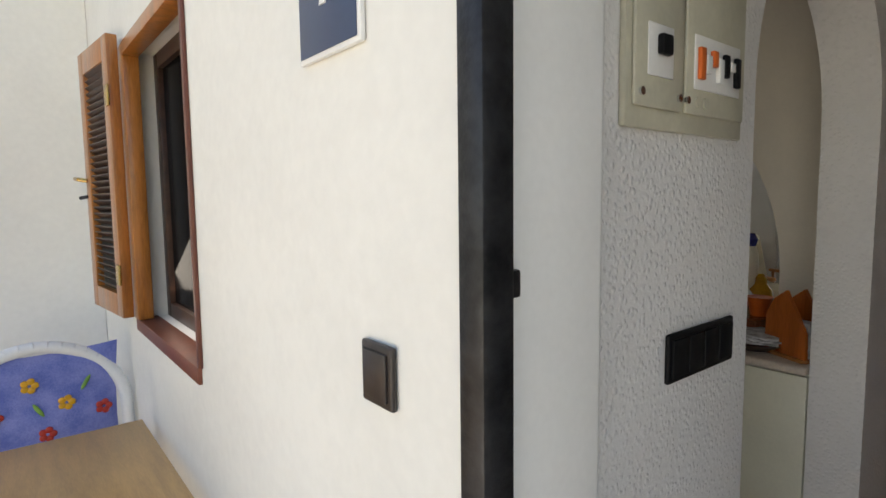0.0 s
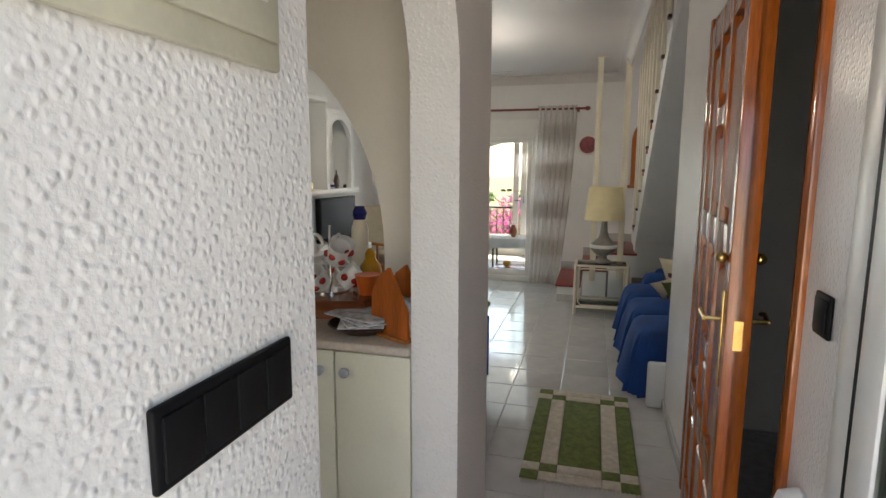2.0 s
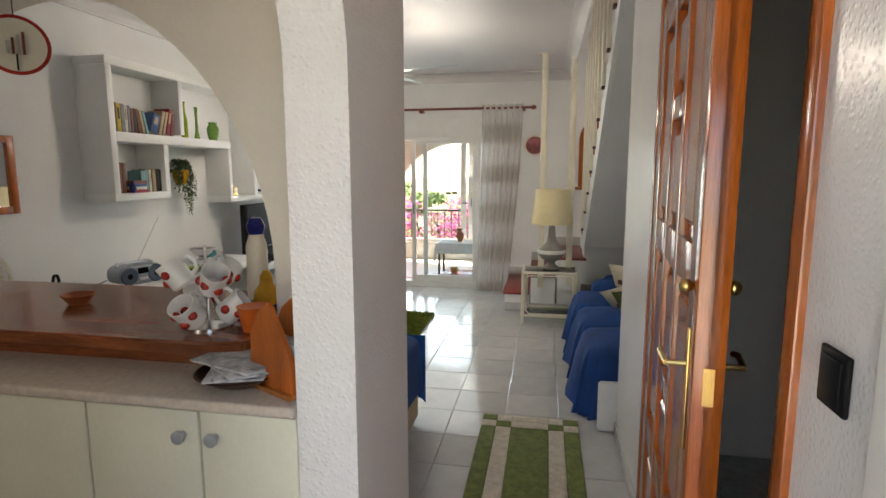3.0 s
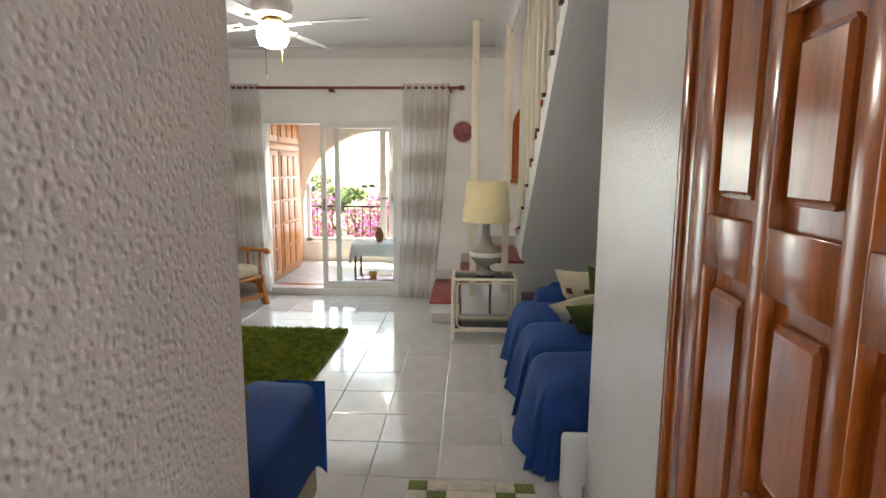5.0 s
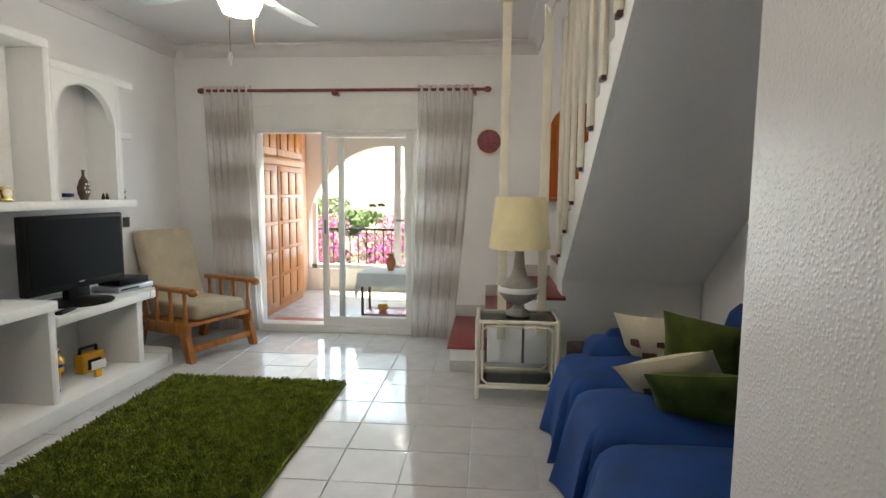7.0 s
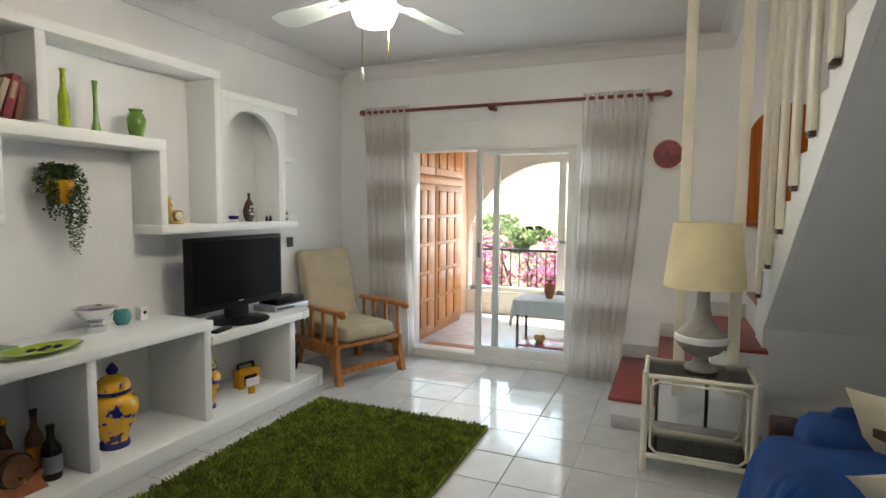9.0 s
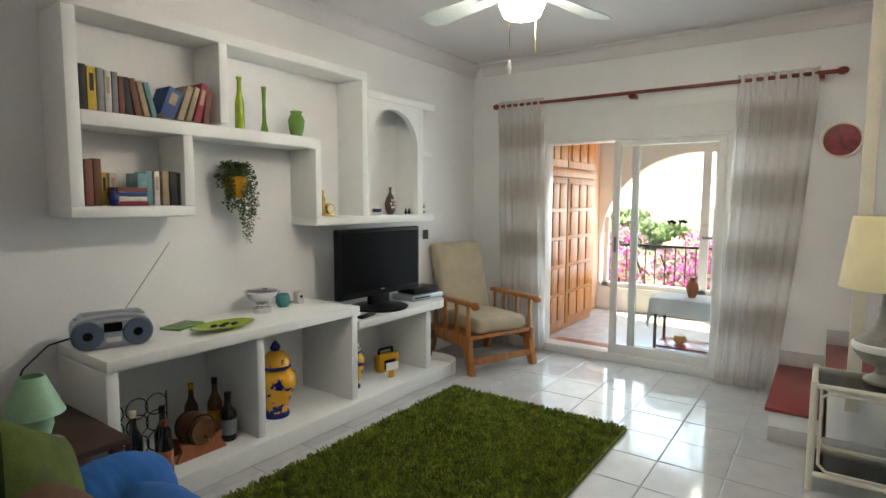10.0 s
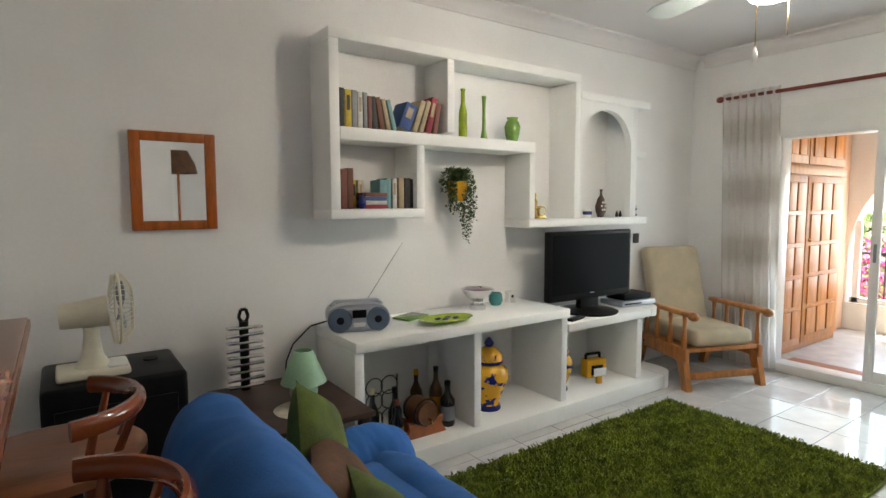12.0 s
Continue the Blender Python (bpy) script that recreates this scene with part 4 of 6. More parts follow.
tt = thing("terrace_table", "small wooden table with a red lower shelf on the terrace", "table")
for x in (8.18, 8.52):
    for y in (0.98, 1.48):
        part("leg", cyl(bmn(), (x, y, 0), (x, y, 0.48), 0.014), DARKWOOD, tt)
part("tabletop", box(bmn(), 8.14, 8.56, 0.94, 1.52, 0.475, 0.495, 0.004), DARKWOOD, tt)
part("lower_shelf", box(bmn(), 8.17, 8.53, 0.97, 1.49, 0.06, 0.08, 0.004), REDC, tt)


def clothfn(u, v):
    a, b = 2 * u - 1, 2 * v - 1
    x, y = a * 0.30, b * 0.40
    ox, oy = max(abs(x) - 0.215, 0), max(abs(y) - 0.295, 0)
    f = 0.02 * math.sin(a * 14) * oy * 8 + 0.02 * math.sin(b * 15) * ox * 8
    return (8.35 + math.copysign(min(abs(x), 0.215) + f * (ox > 0), x), 1.23 + math.copysign(min(abs(y), 0.295) + f * (oy > 0), y), 0.499 - ox * 1.6 - oy * 1.6)


solo("tablecloth", cloth(clothfn, 40, 40), material("white_cotton", (0.75, 0.77, 0.80), 0.9), "white cotton cloth hanging over the terrace table", "tablecloth")
solo("vase", lathe(bmn(), [(0.03, 0), (0.035, 0.02), (0.055, 0.08), (0.04, 0.13), (0.022, 0.15), (0.035, 0.18)], 20), TERRA, "red-brown clay vase on the terrace table", "vase", m=pose(8.35, 1.22, 0.50))
solo("bowl", lathe(bmn(), [(0.03, 0), (0.05, 0.02), (0.055, 0.05), (0.045, 0.075), (0.03, 0.08)], 20), YELLOW, "yellow glazed pot on the lower shelf", "bowl", m=pose(8.33, 1.30, 0.08))


def leaves(bm_v, bm_f, n, centre, size, leaf_s, rng, shell=0.5):
    for _ in range(n):
        d = Vector((rng.gauss(0, 1), rng.gauss(0, 1), rng.gauss(0, 1))).normalized() * (shell + (1 - shell) * rng.random())
        p = Vector(centre) + Vector((d.x * size[0], d.y * size[1], d.z * size[2]))
        a = Vector((rng.gauss(0, 1), rng.gauss(0, 1), rng.gauss(0, 1))).normalized()
        b = a.orthogonal().normalized()
        s = leaf_s * rng.uniform(0.6, 1.3)
        k = len(bm_v)
        bm_v += [tuple(p - a * s), tuple(p + b * s * 0.6), tuple(p + a * s), tuple(p - b * s * 0.6)]
        bm_f.append((k, k + 1, k + 2, k + 3))


def leafmesh(name, n, clumps, leaf_s, mat, seed, parent=None):
    rg = random.Random(seed)
    v, f = [], []
    for c, s in clumps:
        leaves(v, f, n, c, s, leaf_s, rg)
    me = bpy.data.meshes.new(name)
    me.from_pydata(v, [], f)
    me.materials.append(mat)
    ob = new(name, me)
    ob.parent = parent
    return ob


rg = random.Random(11)
bg = thing("bougainvillea", "bougainvillea hedge in full pink flower behind the railing", "shrub")
cl = [((rg.uniform(11.0, 12.2), rg.uniform(-1.5, 4.2), rg.uniform(0.1, 0.75)), (0.35, 0.35, 0.28)) for _ in range(46)]
leafmesh("blossom", 260, cl, 0.035, PINK, 5, bg)
leafmesh("foliage", 170, cl, 0.035, TREELEAF, 6, bg)
bm = bmn()
for k in range(14):
    y = -1.4 + 0.42 * k
    cyl(bm, (11.6, y, -0.2), (11.5 + rg.uniform(-0.2, 0.2), y + rg.uniform(-0.3, 0.3), 0.6), 0.03, 0.012, 6)
part("stems", bm, DARKWOOD, bg)
for k, (x, y, h, r) in enumerate(((22, 4.8, 1.0, 0.9), (24, 2.4, 0.9, 1.0), (21, 0.2, 1.0, 0.9), (27, 8.0, 1.4, 1.5), (26, -2.5, 1.2, 1.3), (23, 6.6, 1.1, 1.0))):
    tr = thing("tree", "green garden tree beyond the terrace", "tree", pose(x, y, -0.2), "garden trees")
    part("trunk", cyl(bmn(), (0, 0, 0), (0.1, 0.05, h * 0.6), 0.09, 0.05), DARKWOOD, tr)
    bm = bmn()
    for j in range(5):
        a = j * 1.3 + k
        cyl(bm, (0.08, 0.04, h * 0.45), (r * 0.6 * math.cos(a), r * 0.6 * math.sin(a), h * 0.8), 0.04, 0.015, 6)
    part("limbs", bm, DARKWOOD, tr)
    cl = [((rg.uniform(-r, r) * 0.7, rg.uniform(-r, r) * 0.7, h * rg.uniform(0.1, 0.7)), (r * 0.4, r * 0.4, r * 0.25)) for _ in range(18)]
    leafmesh("crown", 150, cl, 0.09, TREELEAF, 20 + k, tr)

# bathroom door
DX0, DX1 = 2.0, 3.13
fr = thing("door_frame_1", "varnished orange-brown wooden door frame", "door frame", kind="structure")
for a in ((DX0 - 0.035, DX0 + 0.012, -0.455, -0.315, 0, 2.06), (DX1 - 0.045, DX1 + 0.02, -0.455, -0.312, 0, 2.06), (DX1 + 0.021, DX1 + 0.06, -0.345, -0.304, 0, 2.06), (DX0 + 0.045, DX1 - 0.045, -0.455, -0.315, 2.01, 2.065)):
    part("frame_board", box(bmn(), *a, 0.006), DOORWOOD, fr)
L = 0.91
dr = thing("door_2", "varnished wooden panel door standing ajar", "door", pose(3.075, -0.318, 0, 0, 0, 175.2), kind="structure")
part("slab", box(bmn(), 0, L, 0.0, 0.018, 0.01, 2.0, 0.002), DOORWOOD, dr)
COLS = ((0.10, 0.31), (0.36, 0.55), (0.60, L - 0.10))
for xa, xb in ((0, 0.10), (0.31, 0.36), (0.55, 0.60), (L - 0.10, L)):
    part("stile", box(bmn(), xa, xb, -0.022, 0.040, 0.01, 2.0, 0.003), DOORWOOD, dr)
for c, (xa, xb) in enumerate(COLS):
    cuts = ((0.01, 0.16), (0.50, 0.60), (0.82, 0.88), (1.20, 1.30), (1.60, 1.66), (1.90, 2.0)) if c == 1 else ((0.01, 0.16), (0.50, 0.60), (1.20, 1.30), (1.90, 2.0))
    for z0, z1 in cuts:
        part("rail", box(bmn(), xa, xb, -0.021, 0.039, z0, z1, 0.003), DOORWOOD, dr)
    for (_, z0), (z1, _) in zip(cuts, cuts[1:]):
        for ya, yb in ((-0.016, 0.001), (0.017, 0.034)):
            part("raised_panel", box(bmn(), xa + 0.03, xb - 0.03, ya, yb, z0 + 0.035, z1 - 0.035, 0.012, 1), DOORWOOD, dr, smooth=False)
        for xm, w in ((xa + 0.006, 0.006), (xb - 0.006, 0.006)):
            part("bead", box(bmn(), xm - w, xm + w, 0.017, 0.037, z0, z1, 0.004), DOORWOOD, dr)
for y0, s in ((0.040, 1), (-0.022, -1)):
    hd = part("handle_plate", box(bmn(), L - 0.062, L - 0.038, min(y0, y0 + s * 0.006), max(y0, y0 + s * 0.006), 0.86, 1.13, 0.002), BRASS, dr, "brass handle plate")
    part("lever", tube(bmn(), [(L - 0.05, y0, 1.05), (L - 0.05, y0 + s * 0.045, 1.05), (L - 0.12, y0 + s * 0.05, 1.055), (L - 0.145, y0 + s * 0.045, 1.05)], 0.007), BRASS, hd)
    part("bolt_knob", ball(bmn(), (L - 0.05, y0 + s * 0.015, 1.22), 0.016), BRASS, hd)
part("latch_plate", box(bmn(), L, L + 0.003, -0.002, 0.02, 0.98, 1.06), BRASS, dr, "brass latch plate")
for z in (0.30, 1.0, 1.72):
    part("hinge", cyl(bmn(), (-0.006, 0.048, z - 0.045), (-0.006, 0.048, z + 0.045), 0.007), BRASS, dr, "brass hinge")

# switches and boxes in the hall
def switch(name, label, m, w, h, mat, n=1):
    t = thing(name, label, "switch", m)
    part("plate", box(bmn(), -w / 2, w / 2, -0.009, 0, -h / 2, h / 2, 0.004, 3), mat, t)
    for k in range(n):
        ww = (w - 0.016) / n
        part("rocker", box(bmn(), -w / 2 + 0.008 + ww * k + 0.001, -w / 2 + 0.008 + ww * (k + 1) - 0.001, -0.013, -0.0085, -h / 2 + 0.010, h / 2 - 0.010, 0.002), mat, t)
    return t


switch("switch_panel", "black four-way switch plate on the plaster", pose(1.11, 0.509, 1.195), 0.235, 0.085, BLACKP, 4)
switch("light_switch", "black light switch on the white wall", pose(1.85, -0.329, 1.165, 0, 0, 180), 0.076, 0.088, BLACKP, 1)
switch("bell_push", "dark brown bell push on the outside wall", pose(0.509, 0.612, 1.25, 0, 0, -90), 0.07, 0.08, BROWNP, 1)
switch("wall_socket", "dark brown socket beside the shelf", pose(6.94, 3.099, 1.05), 0.075, 0.08, BROWNP, 1)
solo("door_stop", lathe(bmn(), [(0.035, 0), (0.04, 0.01), (0.03, 0.045), (0.012, 0.055)], 20), WHITEP, "white plastic door stop on the wall", "door stop", m=pose(1.86, -0.329, 0.74, -90))

eb = thing("electric_box", "aged cream electric box with breaker windows", "electric box", pose(1.035, 0.509, 1.70))
part("case", box(bmn(), -0.187, 0.187, -0.012, 0, -0.135, 0.14, 0.004), PANELP, eb)
for xa, xb in ((-0.175, -0.04), (-0.03, 0.175)):
    d = part("cover", box(bmn(), xa, xb, -0.02, -0.0125, -0.105, 0.13, 0.004), PANELP, eb)
    part("screw", cyl(bmn(), (xb - 0.015 if xa < -0.1 else xa + 0.0, -0.019, -0.085), (xb - 0.015 if xa < -0.1 else xa, -0.024, -0.085), 0.006), CHROME, d)
part("screw", cyl(bmn(), (-0.16, -0.019, -0.085), (-0.16, -0.024, -0.085), 0.006), CHROME, eb)
part("breaker_window", box(bmn(), -0.145, -0.075, -0.0225, -0.0195, -0.06, 0.015, 0.002), WHITEP, eb)
part("main_switch", box(bmn(), -0.125, -0.095, -0.034, -0.0225, -0.03, 0.0, 0.004), BLACKP, eb)
part("breaker_window", box(bmn(), -0.01, 0.15, -0.0225, -0.0195, -0.065, 0.02, 0.002), WHITEP, eb)
for k, mt in enumerate((ORANGE, WHITEP, ORANGE, WHITEP, BLACKP, WHITEP, BLACKP)):
    part("breaker", box(bmn(), -0.004 + 0.021 * k, 0.013 + 0.021 * k, -0.030, -0.0225, -0.05 + 0.012 * (k % 3), 0.0 - 0.01 * (k % 2), 0.002), mt, eb)
for x in (0.005, 0.03):
    part("round_cap", cyl(bmn(), (x, -0.0195, -0.085), (x, -0.023, -0.085), 0.009), PANELP, eb)

# entrance frame
en = thing("door_3", "white aluminium entrance frame with black steel edge", "door frame", kind="structure")
part("steel_edge", box(bmn(), 0.497, 0.54, 0.415, 0.4515, 0, 2.15, 0.004), BLACKM, en, "scratched black steel edge")
part("dark_reveal", box(bmn(), 0.541, 0.5595, 0.448, 0.5095, 0, 2.15), BLACKP, en, "black rubber reveal")
part("jamb", box(bmn(), 0.560, 0.742, 0.450, 0.5095, 0, 2.15, 0.016, 4), WHITEP, en)
part("jamb_lip", box(bmn(), 0.746, 0.778, 0.486, 0.5095, 0, 2.15, 0.003), WHITEP, en)
part("latch_tongue", box(bmn(), 0.553, 0.577, 0.441, 0.4495, 1.36, 1.39, 0.003), BLACKM, en, "dark steel latch tongue")
part("strike_plate", box(bmn(), 0.545, 0.566, 0.440, 0.4475, 1.04, 1.09, 0.003), CHROME, en, "steel strike plate")
part("jamb", box(bmn(), 1.66, 1.74, -0.329, -0.314, 0, 2.10, 0.004), WHITEP, en)
op = thing("door_4", "white aluminium glazed entrance door folded against the wall", "door", kind="structure")
for a in ((0.80, 0.88, 0.02, 2.06), (1.56, 1.64, 0.02, 2.06), (0.88, 1.56, 0.02, 0.20), (0.88, 1.56, 1.96, 2.06)):
    part("leaf_frame", box(bmn(), a[0], a[1], -0.327, -0.305, a[2], a[3], 0.004), WHITEP, op)
part("gasket", box(bmn(), 1.642, 1.656, -0.327, -0.308, 0.02, 2.06), BLACKP, op)
part("pane", box(bmn(), 0.88, 1.56, -0.318, -0.312, 0.20, 1.96), GREENGLASS, op)

# porch: window, shutter, sign, table, chair
wf = thing("window_3", "wooden window frame in the outside wall with dark panes", "window", kind="structure")
for a in ((0.60, 0.64, 1.43, 1.48, 1.06, 1.97), (0.60, 0.64, 2.14, 2.19, 1.06, 1.97), (0.60, 0.64, 1.48, 2.14, 1.06, 1.11), (0.60, 0.64, 1.48, 2.14, 1.92, 1.97), (0.60, 0.64, 1.78, 1.83, 1.11, 1.92)):
    part("window_frame", box(bmn(), *a, 0.003), DARKWOOD, wf)
part("pane", box(bmn(), 0.618, 0.624, 1.48, 2.14, 1.11, 1.92), SCREEN, wf, "dark window pane")
part("outer_frame", box(bmn(), 0.495, 0.545, 2.13, 2.20, 1.064, 1.985, 0.004), WOOD, wf)
part("outer_frame", box(bmn(), 0.492, 0.545, 1.425, 2.13, 1.945, 1.985, 0.004), WOOD, wf)
part("edge_strip", box(bmn(), 0.500, 0.5095, 1.415, 1.435, 1.064, 1.97, 0.002), material("brown_edge_paint", (0.16, 0.05, 0.03), 0.5), wf)
sh = thing("window_shutter", "honey wood louvred shutter folded open on the wall", "shutter", pose(0.492, 2.175, 0, 0, 0, 5.5))
for a in ((0.0, 0.065, 1.07, 2.02), (0.335, 0.40, 1.07, 2.02), (0.065, 0.335, 1.07, 1.15), (0.065, 0.335, 1.94, 2.02)):
    part("shutter_frame", box(bmn(), -0.035, 0.0, a[0], a[1], a[2], a[3], 0.003), WOOD, sh)
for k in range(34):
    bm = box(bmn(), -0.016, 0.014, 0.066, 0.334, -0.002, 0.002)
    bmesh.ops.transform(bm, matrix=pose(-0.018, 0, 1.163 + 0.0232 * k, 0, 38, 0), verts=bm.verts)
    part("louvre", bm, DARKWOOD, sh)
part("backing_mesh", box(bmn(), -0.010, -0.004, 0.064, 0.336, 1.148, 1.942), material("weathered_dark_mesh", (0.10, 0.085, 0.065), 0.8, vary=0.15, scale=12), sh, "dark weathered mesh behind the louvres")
for z in (1.22, 1.82):
    part("hinge", box(bmn(), -0.042, -0.034, -0.01, 0.03, z - 0.035, z + 0.035, 0.002), BRASS, sh, "brass hinge")
part("catch", tube(bmn(), [(-0.036, 0.37, 1.55), (-0.06, 0.39, 1.555), (-0.06, 0.45, 1.56)], 0.008), BRASS, sh, "brass latch")
part("catch", tube(bmn(), [(-0.036, 0.38, 1.49), (-0.055, 0.41, 1.485)], 0.007), BLACKM, sh)
sg = thing("house_sign", "dark blue enamel number plate with white edge", "sign", pose(0.509, 0.715, 1.78, 0, 0, -90))
part("plate", box(bmn(), -0.085, 0.085, -0.008, 0, -0.125, 0.125, 0.003), WHITEP, sg, "white enamel edge")
part("field", box(bmn(), -0.078, 0.078, -0.010, -0.0081, -0.118, 0.118, 0.001), NAVY, sg)
bm = bmn()
prism(bm, [(-0.012, -0.06), (0.004, -0.06), (0.03, 0.06), (-0.035, 0.06), (-0.035, 0.045), (0.012, 0.045)], "y", -0.0125, -0.0101)
part("numeral", bm, WHITEP, sg, "white numeral 7", smooth=False)
tb = thing("porch_table", "oak laminate table against the outside wall", "table")
part("tabletop", box(bmn(), -0.75, 0.475, 1.10, 2.05, 0.725, 0.75, 0.004), OAK, tb)
for x in (-0.68, 0.42):
    for y in (1.16, 1.99):
        part("leg", box(bmn(), x - 0.025, x + 0.025, y - 0.025, y + 0.025, -0.01, 0.725, 0.004), OAK, tb)
pc = thing("garden_chair", "white plastic chair with a blue flowered cushion", "chair", pose(0.21, 2.40, -0.01))
FLOWER = material("blue_flowered_cotton", (0.10, 0.14, 0.42), 0.9, vary=0.25, scale=14, bump=0.3, grain=150, color2=(0.22, 0.25, 0.55))
bm = bmn()
N2 = 22
ring = [(0.27 * math.cos(math.pi * k / N2), -0.03, 0.72 + 0.26 * math.sin(math.pi * k / N2)) for k in range(N2 + 1)]
tube(bm, [(0.27, -0.03, 0.42)] + ring + [(-0.27, -0.03, 0.42)], 0.022, 10)
part("back_frame", bm, WHITEP, pc, "white plastic back rim")
bm = puff(0.50, 0.56, 0.07, 4.4)
bmesh.ops.transform(bm, matrix=pose(0, -0.03, 0.69), verts=bm.verts)
part("cushion", bm, FLOWER, pc, "blue cushion with yellow and red flowers")
part("seat", box(bmn(), -0.26, 0.26, -0.05, 0.42, 0.40, 0.43, 0.012, 3), WHITEP, pc)
for x in (-0.24, 0.24):
    for y in (-0.02, 0.38):
        part("leg", cyl(bmn(), (x, y, 0.0), (x * 0.95, y, 0.41), 0.02, 0.026), WHITEP, pc)
for cx, cz, mt in ((0.08, 0.78, YELLOW), (-0.02, 0.86, YELLOW), (0.19, 0.74, REDC), (0.02, 0.68, REDC), (-0.12, 0.77, REDC), (-0.16, 0.68, YELLOW), (0.12, 0.62, YELLOW)):
    bm = bmn()
    for k in range(5):
        a = k * 1.257
        ball(bm, (cx + 0.016 * math.cos(a), -0.066, cz + 0.016 * math.sin(a)), 0.012, (1, 0.25, 1), 2)
    part("flower", bm, mt, pc)
for cx, cz, r in ((0.14, 0.84, 30), (0.0, 0.77, -30), (-0.06, 0.64, 60)):
    bm = ball(bmn(), (0, 0, 0), 0.03, (0.25, 0.12, 1), 2)
    bmesh.ops.transform(bm, matrix=pose(cx, -0.066, cz, 0, r, 0), verts=bm.verts)
    part("leaf", bm, GREENC, pc)
# added wall, always behind the camera, that closes off the porch
solo("unseen_porch_wall", box(bmn(), -3.2, -3.0, -6, 6, -0.2, 1.2), FACADE, "unseen low white wall added to close the porch", "wall", "structure", smooth=False)

# kitchen bar
for k, (ya, yb) in enumerate(((0.664, 0.93), (0.93, 1.26), (1.26, 1.60), (1.60, 1.94), (1.94, 2.30))):
    cb = thing("base_cabinet", "cream painted base cabinet with a grey knob", "cabinet", group="bar cabinets")
    part("body", box(bmn(), 2.205, 2.515, ya + 0.001, yb - 0.001, 0.0, 0.868), CREAMCAB, cb, smooth=False)
    d = part("door", box(bmn(), 2.186, 2.204, ya + 0.003, yb - 0.003, 0.10, 0.862, 0.004), CREAMCAB, cb)
    ky = ya + 0.045 if k % 2 else yb - 0.045
    bm = lathe(bmn(), [(0.008, 0), (0.008, 0.012), (0.017, 0.02), (0.017, 0.028), (0.01, 0.032)], 16)
    bmesh.ops.transform(bm, matrix=pose(2.186, ky, 0.80, 0, -90, 0), verts=bm.verts)
    part("knob", bm, SILVER, d, "grey round knob")
solo("counter_top", box(bmn(), 2.165, 2.517, 0.664, 2.30, 0.87, 0.90, 0.01, 3), material("pale_stone_top", (0.62, 0.54, 0.46), 0.35, vary=0.08, scale=40), "pale pinkish counter top", "worktop")
bm = prism(bmn(), [(2.36, 0.90), (2.46, 0.87)] + [(2.66, 0.87), (2.90, 1.0), (2.98, 1.14), (2.98, 2.44), (2.34, 2.44), (2.33, 1.0)], "z", 0.952, 0.99)
BAR_Z = 0.99
bmesh.ops.bevel(bm, geom=list(bm.edges), offset=0.006, segments=2, affect="EDGES")
solo("bar_counter", bm, BARWOOD, "dark red-brown varnished wooden bar top", "worktop")
solo("bar_support", box(bmn(), 2.40, 2.519, 0.90, 2.30, 0.90, 0.951), BARWOOD, "dark wooden strip under the bar top", "worktop")


def mug(m, mat=WHITEP, label="white mug with red flowers hanging on the stand", dots=True, s=1.0):
    t = thing("mug", label, "mug", m, "mugs on the stand")
    bm = lathe(bmn(), [(0.030 * s, 0), (0.036 * s, 0.006), (0.040 * s, 0.085 * s), (0.037 * s, 0.085 * s), (0.033 * s, 0.01)], 24)
    part("cup", bm, mat, t)
    part("handle", tube(bmn(), [(0.038 * s, 0, 0.07 * s), (0.06 * s, 0, 0.068 * s), (0.068 * s, 0, 0.045 * s), (0.058 * s, 0, 0.022 * s), (0.036 * s, 0, 0.018 * s)], 0.006, 8), mat, t)
    if dots:
        for a, z in ((2.2, 0.05), (3.3, 0.035), (4.3, 0.055), (1.2, 0.03)):
            part("flower", ball(bmn(), (0.0355 * s * math.cos(a), 0.0355 * s * math.sin(a), z * s), 0.014 * s, (1, 1, 1), 2), REDC, t, "red flower")
    return t


mx, my = 2.49, 1.09
ms = thing("mug_stand", "chrome mug tree on the bar", "mug stand", pose(mx, my, BAR_Z))
part("foot", lathe(bmn(), [(0.07, 0), (0.07, 0.006), (0.02, 0.012), (0.006, 0.02)], 28), CHROME, ms)
part("pole", cyl(bmn(), (0, 0, 0.01), (0, 0, 0.25), 0.005), CHROME, ms)
for k in range(6):
    a, z = k * 2.09 + 0.9 + 1.0 * (k // 3), 0.085 + 0.095 * (k // 3)
    part("arm", tube(bmn(), [(0, 0, z), (0.045 * math.cos(a), 0.045 * math.sin(a), z + 0.02)], 0.003), CHROME, ms)
    mug(pose(mx + 0.035 * math.cos(a), my + 0.035 * math.sin(a), BAR_Z + z + 0.015, 0, 0, math.degrees(a) + 180) @ pose(0, 0, 0, 0, -35 - 9 * (k % 3), 0) @ pose(-0.06, 0, -0.04), s=1.0)
lr = thing("letter_rack", "orange-brown wooden letter rack on the counter", "letter rack", pose(2.30, 0.735, 0.901, 0, 0, 62))
for y in (-0.03, 0.045):
    part("board", prism(bmn(), [(-0.09, 0), (0.09, 0), (0.085, 0.14), (0.05, 0.20), (0.0, 0.235), (-0.05, 0.16), (-0.085, 0.10)], "y", y, y + 0.012), DOORWOOD, lr, smooth=False)
part("base", box(bmn(), -0.09, 0.09, -0.05, 0.07, 0, 0.012, 0.002), WOOD, lr)
solo("letters", box(bmn(), -0.08, 0.08, -0.012, 0.035, 0.012, 0.13, 0.002), PAPER, "bundle of letters in the rack", "papers", m=pose(2.30, 0.735, 0.901, 0, 0, 62))
